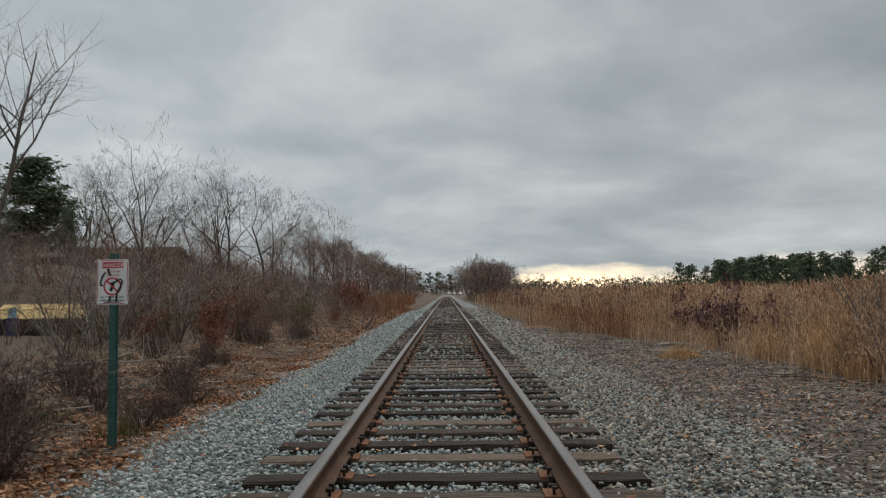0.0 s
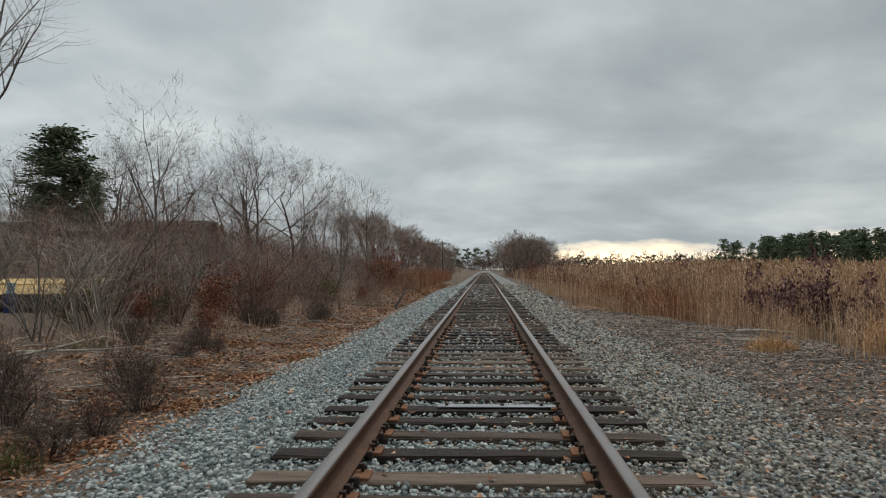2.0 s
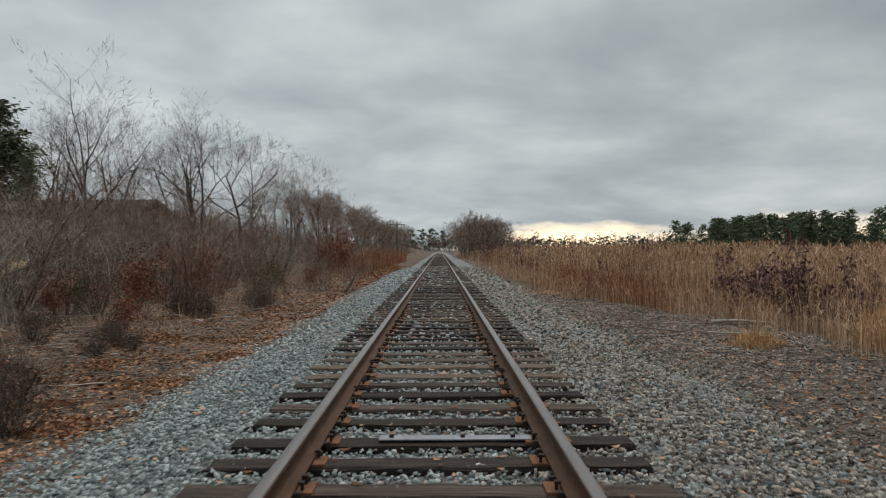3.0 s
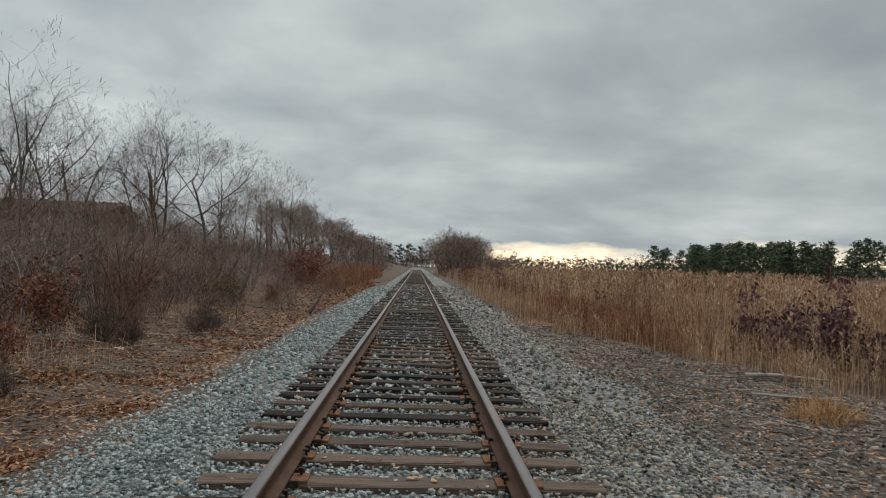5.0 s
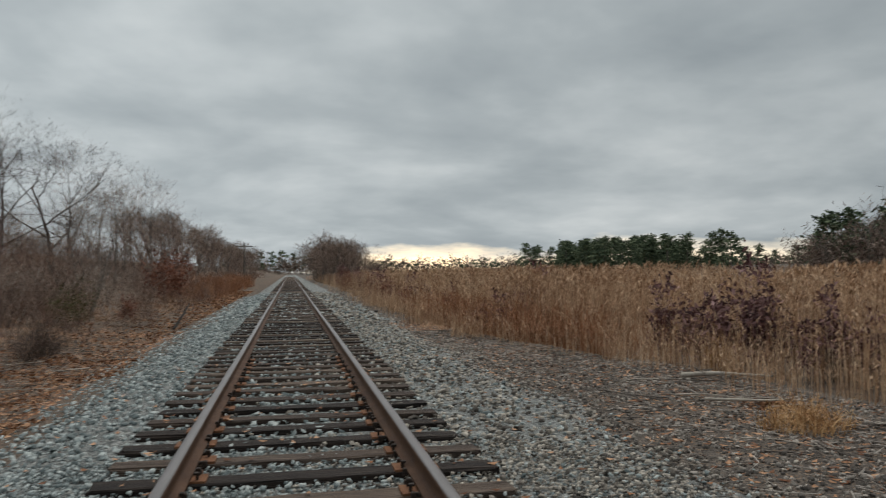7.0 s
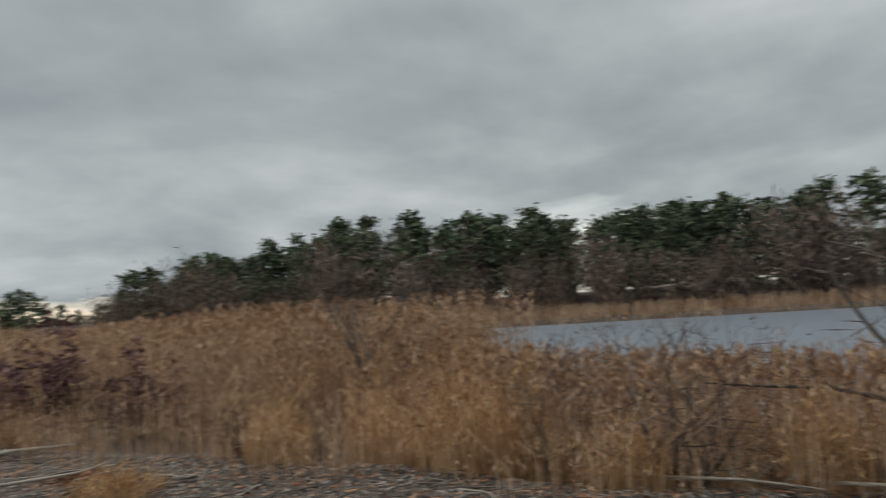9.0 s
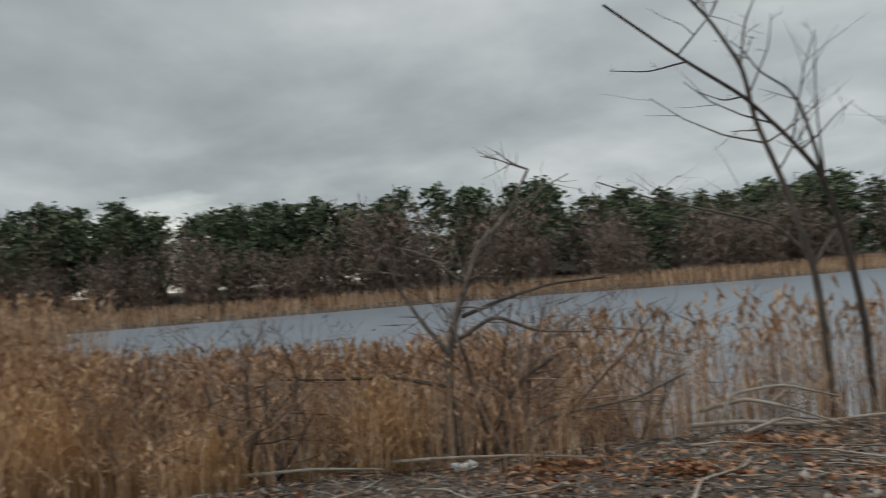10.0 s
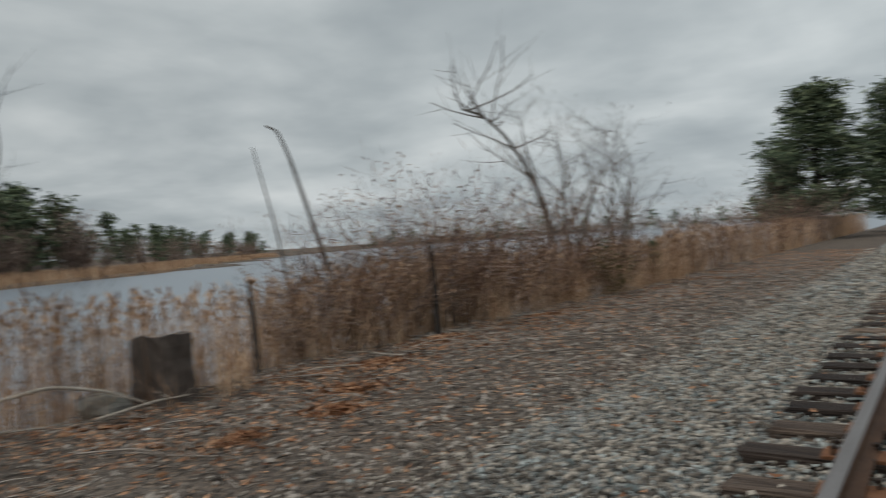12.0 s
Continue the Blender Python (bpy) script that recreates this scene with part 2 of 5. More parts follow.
def np_mesh(name, verts, faces, mat, smooth=False):
    """A mesh from an (n, 3) array and an (m, 3) or (m, 4) array of corners."""
    verts = np.asarray(verts, dtype=np.float32)
    faces = np.asarray(faces, dtype=np.int32)
    me = bpy.data.meshes.new(name)
    k = faces.shape[1]
    me.vertices.add(len(verts))
    me.vertices.foreach_set("co", verts.ravel())
    me.loops.add(faces.size)
    me.loops.foreach_set("vertex_index", faces.ravel())
    me.polygons.add(len(faces))
    me.polygons.foreach_set("loop_start", np.arange(0, faces.size, k, dtype=np.int32))
    me.polygons.foreach_set("loop_total", np.full(len(faces), k, dtype=np.int32))
    me.update(calc_edges=True)
    me.validate()
    if smooth:
        me.polygons.foreach_set("use_smooth", np.ones(len(faces), dtype=bool))
    if mat is not None:
        me.materials.append(mat)
    return me


def bm_mesh(name, bm, mat):
    me = bpy.data.meshes.new(name)
    bm.to_mesh(me)
    bm.free()
    me.materials.append(mat)
    return me


def part(name, data, mat, parent, label=""):
    if isinstance(data, bmesh.types.BMesh):
        data = bm_mesh(name, data, mat)
    ob = new(name, data)
    ob.parent = parent
    return tagged(ob, label) if label else ob


def box(sx, sy, sz, at=(0, 0, 0), bevel=0.0, turn=None, bm=None):
    bm = bm or bmesh.new()
    made = bmesh.ops.create_cube(bm, size=1.0)["verts"]
    bmesh.ops.scale(bm, vec=(sx, sy, sz), verts=made)
    if bevel:
        edges = list({e for v in made for e in v.link_edges})
        made = list({v for f in bmesh.ops.bevel(bm, geom=edges, offset=bevel, segments=2, affect="EDGES", profile=0.5)["faces"] for v in f.verts} | {v for v in made if v.is_valid})
    if turn is not None:
        bmesh.ops.transform(bm, matrix=turn, verts=made)
    bmesh.ops.translate(bm, vec=at, verts=made)
    return bm


class Tubes:
    """Gathers tapered tubes, as rings of a few sides along a path."""

    def __init__(self):
        self.v, self.f, self.n = [], [], 0

    def add(self, pts, radii, sides=4):
        pts = np.asarray(pts, dtype=float)
        k = len(pts)
        tan = np.gradient(pts, axis=0)
        tan /= np.linalg.norm(tan, axis=1)[:, None] + 1e-9
        ref = np.array((0.31, 0.27, 0.91)) if abs(tan[0][2]) < 0.9 else np.array((0.9, 0.3, 0.2))
        a = np.cross(tan, ref)
        a /= np.linalg.norm(a, axis=1)[:, None] + 1e-9
        b = np.cross(tan, a)
        ang = np.linspace(0, 2 * np.pi, sides, endpoint=False)
        ring = a[:, None, :] * np.cos(ang)[None, :, None] + b[:, None, :] * np.sin(ang)[None, :, None]
        v = pts[:, None, :] + ring * np.asarray(radii)[:, None, None]
        self.v.append(v.reshape(-1, 3))
        i, j = np.meshgrid(np.arange(k - 1), np.arange(sides), indexing="ij")
        j2 = (j + 1) % sides
        q = np.stack([i * sides + j, i * sides + j2, (i + 1) * sides + j2, (i + 1) * sides + j], -1).reshape(-1, 4)
        self.f.append(q + self.n)
        self.n += k * sides

    def mesh(self, name, mat):
        return np_mesh(name, np.concatenate(self.v), np.concatenate(self.f), mat, True)


def cards(centres, along, across):
    """Bent two-quad slips: centre, half length vector, half width vector, each (n, 3)."""
    n = len(centres)
    lift = np.cross(along, across)
    lift /= np.linalg.norm(lift, axis=1)[:, None] + 1e-9
    lift *= (np.linalg.norm(across, axis=1) * 0.45)[:, None]
    v = np.stack([centres - along, centres + across * 0.9 + lift, centres + along, centres - across * 0.9 + lift], 1)
    f = np.arange(n)[:, None] * 4
    tri = np.concatenate([f + (0, 1, 2), f + (0, 2, 3)], 1).reshape(-1, 3)
    return v.reshape(-1, 3), tri


def unit(n):
    d = rng.normal(size=(n, 3))
    return d / np.linalg.norm(d, axis=1)[:, None]


def leaf_cloud(centres, size, flat=0.0):
    n = len(centres)
    a = unit(n)
    a[:, 2] *= 1 - flat
    b = np.cross(a, unit(n))
    b /= np.linalg.norm(b, axis=1)[:, None] + 1e-9
    s = size * rng.uniform(0.6, 1.3, n)[:, None]
    return cards(centres, a * s, b * s * 0.45)


def smooth(a, b, x):
    t = np.clip((x - a) / (b - a), 0, 1)
    return t * t * (3 - 2 * t)


# ---------------------------------------------------------------- lie of the land
EDGE_Y = [-400, -60, -12, -5, 0, 3, 6, 8, 10, 13, 18, 22, 25, 40, 90, 500]
EDGE_X = [6.0, 6.0, 6.3, 6.7, 6.9, 6.7, 6.7, 6.2, 5.9, 6.0, 5.6, 4.4, 3.8, 3.6, 3.6, 3.8]
SHORE_Y = [-400, -200, -120, -60, -30, 0, 20, 45, 70]
SHORE_X = [330, 215, 150, 97, 80, 77, 69, 63, 58]
TOE_Y = [-100, 26, 44, 500]
TOE_X = [-17, -17, -8, -7]


def bank_edge(y):
    return np.interp(y, EDGE_Y, EDGE_X)


def far_shore(y):
    return np.interp(y, SHORE_Y, SHORE_X) + 1.5 * np.sin(y * 0.11)


def open_water(x, y):
    """1 over the water, 0 on the marsh and on land."""
    north = 11.8 + 0.5 * (x - 8) + 1.2 * np.sin(x * 0.35)
    return smooth(0.0, 2.2, x - bank_edge(y)) * (1 - smooth(-1.5, 1.5, y - north)) * (1 - smooth(-2, 1, x - far_shore(y)))


def land(x, y):
    x, y = np.asarray(x, dtype=float), np.asarray(y, dtype=float)
    right = -0.10 - 0.05 * smooth(1.5, 2.6, x)
    left = -0.10 - 0.24 * smooth(1.5, 3.3, -x) + 0.22 * smooth(3.6, 6.0, -x)
    z = np.where(x >= 0, right, left)
    rise = np.clip(np.interp(y, TOE_Y, TOE_X) - x, 0, None)
    z = z + 4.6 * (1 - np.exp(-rise * 0.075)) * smooth(0, 3, rise)
    marsh = smooth(0.0, 2.0, x - bank_edge(y))
    z = z - 0.30 * marsh - 0.95 * open_water(x, y)
    z = z + 2.6 * smooth(4, 40, x - far_shore(y)) * (x > 30)
    bumps = 0.035 * np.sin(x * 2.1 + 1.3 * np.sin(y * 0.7)) * np.sin(y * 1.7 + 0.9 * np.sin(x * 1.1))
    return z + bumps * smooth(2.5, 4.5, np.abs(x))


def make_ground():
    xs = np.concatenate([np.linspace(-900, -60, 16), np.linspace(-55, -9, 47), np.linspace(-8.5, 12, 110), np.linspace(12.6, 120, 90), np.linspace(126, 300, 40), np.linspace(330, 1200, 10)])
    ys = np.concatenate([np.linspace(-900, -70, 22), np.linspace(-66, -9, 34), np.linspace(-8, 30, 150), np.linspace(31, 120, 50), np.linspace(125, 1200, 24)])
    X, Y = np.meshgrid(xs, ys, indexing="ij")
    V = np.stack([X, Y, land(X, Y)], -1).reshape(-1, 3)
    i, j = np.meshgrid(np.arange(len(xs) - 1), np.arange(len(ys) - 1), indexing="ij")
    a = i * len(ys) + j
    F = np.stack([a, a + len(ys), a + len(ys) + 1, a + 1], -1).reshape(-1, 4)
    ob = new("ground", np_mesh("ground", V, F, M_GROUND, True))
    tagged(ob, "brown soil covered with leaf litter and twigs", "ground", kind="structure")


make_ground()
wv = [(5.5, -900, WATER_Z), (1200, -900, WATER_Z), (1200, 60, WATER_Z), (5.5, 60, WATER_Z)]
tagged(new("water", np_mesh("water", wv, [(0, 1, 2, 3)], M_WATER)), "grey-blue rippled pond water under an overcast sky", "water", kind="structure")


# ---------------------------------------------------------------- ballast
def stones(cx, cy, cz, size):
    """Angular broken stones: jittered eight-cornered lumps."""
    n = len(cx)
    corners = np.array([(-1, -1, -1), (1, -1, -1), (1, 1, -1), (-1, 1, -1), (-1, -1, 1), (1, -1, 1), (1, 1, 1), (-1, 1, 1)], dtype=float)
    v = corners[None] * rng.uniform(0.35, 1.0, (n, 8, 3))
    v *= (size * rng.uniform(0.6, 1.4, n))[:, None, None] * rng.uniform(0.55, 1.25, (n, 1, 3)) * (1.08, 1.08, 0.58)
    ang = rng.uniform(0, 2 * np.pi, n)
    tilt = rng.normal(0, 0.5, n)
    c, s = np.cos(ang)[:, None], np.sin(ang)[:, None]
    ct, st = np.cos(tilt)[:, None], np.sin(tilt)[:, None]
    y2 = v[..., 1] * ct - v[..., 2] * st
    z2 = v[..., 1] * st + v[..., 2] * ct
    x3 = v[..., 0] * c - y2 * s
    y3 = v[..., 0] * s + y2 * c
    out = np.stack([x3 + cx[:, None], y3 + cy[:, None], z2 + cz[:, None]], -1)
    quad = np.array([(4, 5, 6, 7), (0, 1, 5, 4), (1, 2, 6, 5), (2, 3, 7, 6), (3, 0, 4, 7)])
    f = (np.arange(n) * 8)[:, None, None] + quad[None]
    return out.reshape(-1, 3), f.reshape(-1, 4)


TIE_STEP, TIE_PHASE = 0.53, 3.63
BED_LIFT = 0.045


def bed_top(x):
    a = np.abs(x)
    right = np.where(a < 1.5, -0.036, -0.036 - 0.10 * smooth(1.5, 3.0, a))
    left = np.where(a < 1.5, -0.036, -0.036 - 0.29 * smooth(1.5, 3.1, a))
    return np.where(x > 0, right, left)


def make_bed():
    xs = np.array([-3.4, -3.1, -2.7, -2.3, -1.9, -1.5, -0.7, 0, 0.7, 1.5, 1.8, 2.2, 2.6, 3.0, 3.5])
    ys = np.concatenate([np.linspace(-260, -12, 30), np.linspace(-10, 30, 60), np.linspace(34, 420, 60)])
    X, Y = np.meshgrid(xs, ys, indexing="ij")
    Z = bed_top(X) - 0.02
    Z[0] -= 0.12
    Z[-1] -= 0.12
    V = np.stack([X + 0.12 * np.sin(Y * 1.3) * (np.abs(X) > 2.5), Y, Z], -1).reshape(-1, 3)
    i, j = np.meshgrid(np.arange(len(xs) - 1), np.arange(len(ys) - 1), indexing="ij")
    a = i * len(ys) + j
    F = np.stack([a, a + len(ys), a + len(ys) + 1, a + 1], -1).reshape(-1, 4)
    tagged(new("ballast_bed", np_mesh("ballast_bed", V, F, M_BED, True)), "bed of fine grey crushed stone under the track", "ballast", kind="structure")

    def lay(n, x0, x1, y0, y1, size):
        cx, cy = rng.uniform(x0, x1, n), rng.uniform(y0, y1, n)
        keep = rng.uniform(0, 1, n) < 1 - smooth(1.9, 3.4, cx) * 0.94
        keep &= rng.uniform(0, 1, n) < 1 - smooth(2.7, 3.25, -cx) * 0.9
        cx, cy = cx[keep], cy[keep]
        cz = np.maximum(bed_top(cx), np.where(cx > 2.6, land(cx, cy) + 0.012, -9)) + rng.uniform(-0.02, 0.018, len(cx))
        return stones(cx, cy, cz, np.full(len(cx), size))

    sets = [lay(80000, -3.3, 3.7, -0.5, 13.5, 0.0155), lay(17000, -3.3, 3.4, 13.5, 30, 0.024), lay(6000, -3.3, 3.4, 30, 60, 0.045), lay(17000, -0.6, 3.7, -6, -0.5, 0.0165), lay(5000, 0.5, 3.4, -25, -6, 0.03)]
    V, F, k = [], [], 0
    for v, f in sets:
        V.append(v)
        F.append(f + k)
        k += len(v)
    V, F = np.concatenate(V), np.concatenate(F)
    me = np_mesh("ballast_stones", V, F, M_STONE)
    me.materials.append(M_STONE_WARM)
    lump = F[:, 0] // 8
    share = smooth(-0.9, 1.8, V[lump * 8, 0]) * 0.85
    draw = rng.uniform(0, 1, len(V) // 8)
    me.polygons.foreach_set("material_index", (draw[lump] < share).astype(np.int32))
    tagged(new("ballast_stones", me), "loose angular blue-grey crushed stone ballast", "ballast", kind="stuff")
    # darker chips spread over the flat strip by the marsh
    n = 30000
    cy = rng.uniform(-14, 26, n)
    cx = 2.2 + (bank_edge(cy) - 1.9) * rng.uniform(0, 1, n) ** 1.2
    v, f = stones(cx, cy, land(cx, cy) + 0.009, rng.uniform(0.010, 0.024, n))
    tagged(new("stone_chips", np_mesh("stone_chips", v, f, M_CHIP)), "dark brown-grey stone chips trodden into the soil", "gravel", kind="stuff")


make_bed()


# ---------------------------------------------------------------- track
def rail_mesh(y0, y1):
    half = [(0.0, 0.18), (0.026, 0.18), (0.034, 0.174), (0.035, 0.145), (0.012, 0.132), (0.0085, 0.06), (0.016, 0.047), (0.066, 0.034), (0.07, 0.022)]
    prof = half + [(-x, z) for x, z in reversed(half[1:])]
    n = len(prof)
    ys = np.linspace(y0, y1, 90)
    V = [(x + 0.004 * math.sin(y * 0.35), y, z) for y in ys for x, z in prof]
    F, mats = [], []
    for k in range(len(ys) - 1):
        for j in range(n):
            F.append((k * n + j, k * n + (j + 1) % n, (k + 1) * n + (j + 1) % n, (k + 1) * n + j))
            mats.append(1 if j in (0, 1, n - 1, n - 2) else 0)
    me = np_mesh("rail", V, F, M_RAIL)
    me.materials.append(M_HEAD)
    me.polygons.foreach_set("material_index", np.array(mats, dtype=np.int32))
    return me


def tie_mesh(k):
    r = random.Random(40 + k)
    bm = box(2.6, 0.215, 0.17, bevel=0.012)
    bmesh.ops.subdivide_edges(bm, edges=[e for e in bm.edges if abs(e.verts[0].co.x - e.verts[1].co.x) > 1], cuts=9)
    for v in bm.verts:
        w = 0.006 if abs(v.co.x) < 1.2 else 0.018
        v.co.x += r.uniform(-w, w)
        v.co.y += r.uniform(-0.007, 0.007) + 0.006 * math.sin(v.co.x * 3 + k)
        v.co.z += r.uniform(-0.006, 0.004)
    return bm_mesh("sleeper", bm, M_TIE)


def make_track():
    track = tagged(new("railway_track"), "single straight railway track with rusty rails on weathered wooden ties", "railway track")
    for x in (-0.752, 0.752):
        ob = part("rail", rail_mesh(-260, 420), None, track, "rusty steel rail with a worn smooth head")
        ob.location.x = x
    ties = [tie_mesh(k) for k in range(7)]
    plate = bm_mesh("tie_plate", box(0.30, 0.19, 0.02, bevel=0.004), M_PLATE)
    bm = box(0.018, 0.018, 0.05, bevel=0.003)
    box(0.034, 0.036, 0.016, (0.006, 0, 0.026), 0.004, bm=bm)
    spike = bm_mesh("spike", bm, M_SPIKE)
    bm = box(0.15, 0.03, 0.025, bevel=0.006)
    box(0.03, 0.036, 0.05, (0.07, 0, -0.01), 0.006, bm=bm)
    anchor = bm_mesh("rail_anchor", bm, M_SPIKE)
    r = random.Random(3)
    for k in range(-60, 240):
        y = TIE_PHASE + TIE_STEP * k + r.uniform(-0.05, 0.05)
        t = part("sleeper", ties[r.randrange(7)], None, track)
        t.location = (r.uniform(-0.03, 0.03), y, -0.086 + r.uniform(-0.008, 0.006))
        t.rotation_euler.z = r.uniform(-0.012, 0.012) + (math.pi if r.random() < 0.5 else 0)
        turned = t.rotation_euler.z > 2
        if -8 < y < 20:
            for side in (-1, 1):
                s = -side if turned else side
                p = part("tie_plate", plate, None, t, "orange-rusted steel tie plate")
                p.location = (s * 0.752, 0, 0.091)
                for dx, dy in ((-0.095, 0.055), (-0.095, -0.06), (0.095, 0.05)):
                    q = part("spike", spike, None, t)
                    q.location = (s * 0.752 + dx, dy, 0.115)
                    q.rotation_euler.z = 0 if dx < 0 else math.pi
                for dy in (-0.135, 0.135):
                    if r.random() < 0.75:
                        q = part("rail_anchor", anchor, None, t, "dark spring-steel rail anchor")
                        q.location = (s * 0.752 - s * 0.02, dy, 0.104)
                        q.rotation_euler.z = math.pi if s > 0 else 0
    bm = bmesh.new()
    for k in range(240, 420):
        box(2.6, 0.22, 0.1, (0, TIE_PHASE + TIE_STEP * k, -0.05), bm=bm)
    ob = part("sleepers", bm, M_TIE, track)
    tagged(ob, kind="stuff")


make_track()


# ---------------------------------------------------------------- plants
def reeds(px, py, pz, h, width, plume, leaves=2, lean=0.10):
    """Dry reeds: a thin stem of crossed slips, drooping leaves and a feathered plume."""
    n = len(px)
    base = np.stack([px, py, pz], 1)
    dirn = rng.uniform(0, 2 * np.pi, n)
    tilt = np.abs(rng.normal(0, lean, n))
    tip = base + np.stack([np.cos(dirn) * tilt * h, np.sin(dirn) * tilt * h, h], 1)
    w = np.asarray(width) * np.ones(n)
    V, F, k = [], [], 0

    def push(v, f):
        nonlocal k
        V.append(v)
        F.append(f + k)
        k += len(v)

    a = rng.uniform(0, np.pi, n)
    side = np.stack([np.cos(a), np.sin(a), np.zeros(n)], 1) * w[:, None]
    mid = (base + tip) / 2 + np.stack([np.cos(dirn), np.sin(dirn), np.zeros(n)], 1) * (-0.04 * h * tilt / 0.1)[:, None]
    stem = np.stack([base - side, base + side, mid + side * 0.8, mid - side * 0.8, tip + side * 0.4, tip - side * 0.4], 1).reshape(-1, 3)
    i = np.arange(n)[:, None] * 6
    push(stem, np.concatenate([i + (0, 1, 2), i + (0, 2, 3), i + (3, 2, 4), i + (3, 4, 5)], 1).reshape(-1, 3))
    for _ in range(leaves):
        u = rng.uniform(0.25, 0.85, n)[:, None]
        c = base * (1 - u) + tip * u
        d = rng.uniform(0, 2 * np.pi, n)
        out = np.stack([np.cos(d), np.sin(d), rng.uniform(-0.5, 0.9, n)], 1) * (rng.uniform(0.06, 0.16, n) * h)[:, None]
        across = np.stack([-np.sin(d), np.cos(d), np.zeros(n)], 1) * (w * 0.9)[:, None]
        push(*cards(c + out, out, across))
    m = rng.uniform(0, 1, n) < plume
    if m.any():
        for _ in range(5):
            q = int(m.sum())
            d = rng.uniform(0, 2 * np.pi, q)
            droop = np.stack([np.cos(dirn[m]) * 0.35 + np.cos(d) * 0.3, np.sin(dirn[m]) * 0.35 + np.sin(d) * 0.3, rng.uniform(0.3, 1.0, q)], 1) * (h[m] * 0.05)[:, None]
            across = np.stack([-np.sin(d), np.cos(d), np.zeros(q)], 1) * (h[m] * 0.006 + w[m] * 1.1)[:, None]
            push(*cards(tip[m] + droop * rng.uniform(-0.8, 0.9, q)[:, None], droop, across))
    return np.concatenate(V), np.concatenate(F)


def joined(name, sets, mat):
    V, F, k = [], [], 0
    for v, f in sets:
        V.append(v)
        F.append(f + k)
        k += len(v)
    return np_mesh(name, np.concatenate(V), np.concatenate(F), mat)


def reed_edge(y):
    return bank_edge(y) + np.interp(y, [9, 12, 15, 20, 22, 25, 28], [0.0, 0.4, 1.3, 1.9, 1.2, 0.5, 0.2])


def reed_field(n, y0, y1, depth, h0, h1, width, plume, leaves=2, power=1.0, start=0.0, dry=0.3):
    py = rng.uniform(y0, y1, n) + rng.normal(0, 0.7, n)
    px = reed_edge(py) + start + depth * rng.uniform(0, 1, n) ** power + (0.45 * np.sin(py * 1.9) + 0.6 * np.sin(py * 0.53 + 1.0) + 0.35 * np.sin(py * 3.7)) * (py > 11)
    ok = open_water(px, py) < dry
    px, py = px[ok], py[ok]
    patch = 0.5 + 0.5 * np.sin(px * 0.6 + 1.1 * np.sin(py * 0.45))
    h = (h0 + (h1 - h0) * (0.4 * patch + 0.6 * rng.uniform(0, 1, len(px))))
    h *= 0.5 + 0.5 * smooth(-0.6, 1.8, px - reed_edge(py))
    pz = np.maximum(land(px, py), WATER_Z - 0.1)
    return reeds(px, py, pz, h + 0.7 * np.clip(-0.45 - pz, 0, None), width, plume, leaves)


def make_reeds():
    sets = [
        reed_field(5200, 14.0, 30, 7, 1.15, 1.95, 0.006, 0.75, 3, 0.9),
        reed_field(5200, 30, 70, 12, 1.35, 2.0, 0.010, 0.7, 2),
        reed_field(3500, 70, 170, 20, 1.3, 1.8, 0.02, 0.2, 1),
        reed_field(6500, 10, 80, 60, 1.35, 2.0, 0.014, 0.8, 2, start=5),
    ]
    tagged(new("reed_marsh", joined("reed_marsh", sets, M_REED)), "dense marsh of tall dry tan reeds with feathery plumes", "reeds", kind="stuff")
    sets = [reed_field(2700, -2, 6.5, 2.6, 1.05, 1.85, 0.006, 0.8, 3, 0.8, 0.1, 0.72), reed_field(4800, 6.5, 15.5, 3.6, 0.85, 1.5, 0.0062, 0.75, 3, 0.75, 0.0, 1.1), reed_field(3600, -16, -1, 2.4, 1.2, 2.0, 0.007, 0.8, 3, 0.8, 0.0, 0.6), reed_field(4200, -60, -14, 2.6, 1.4, 2.2, 0.012, 0.8, 2, 0.8, 0.0, 0.6)]
    tagged(new("bank_reeds", joined("bank_reeds", sets, M_REED)), "thin stand of dry tan reeds along the water's edge", "reeds", kind="stuff")
    n = 9000
    py = rng.uniform(-190, 70, n)
    px = far_shore(py) + rng.uniform(-1.0, 7.0, n) ** 1.0
    v = reeds(px, py, land(px, py) - 0.1, rng.uniform(0.9, 1.5, n), 0.06, 0.0, 1)
    tagged(new("shore_grass", joined("shore_grass", [v], M_REED)), "band of tan marsh grass on the opposite shore", "grass", kind="stuff")
    n = 2600
    py = rng.uniform(20, 34, n)
    px = bank_edge(py) + 0.1 + 1.6 * rng.uniform(0, 1, n)
    v1 = reeds(px, py, land(px, py), rng.uniform(0.35, 1.0, n), 0.006, 0.1, 3, 0.32)
    n = 2600
    py = rng.uniform(52, 105, n)
    px = -4.2 - 3.5 * rng.uniform(0, 1, n)
    v2 = reeds(px, py, land(px, py), rng.uniform(0.5, 1.2, n) * (1.1 + 0.35 * np.sin(py * 0.5) * np.sin(px * 1.3)), 0.012, 0.3, 3, 0.3)
    tagged(new("rust_grass", joined("rust_grass", [v1, v2], M_RUST_GRASS)), "patches of rust-orange dead grass beside the track", "grass", kind="stuff")


make_reeds()


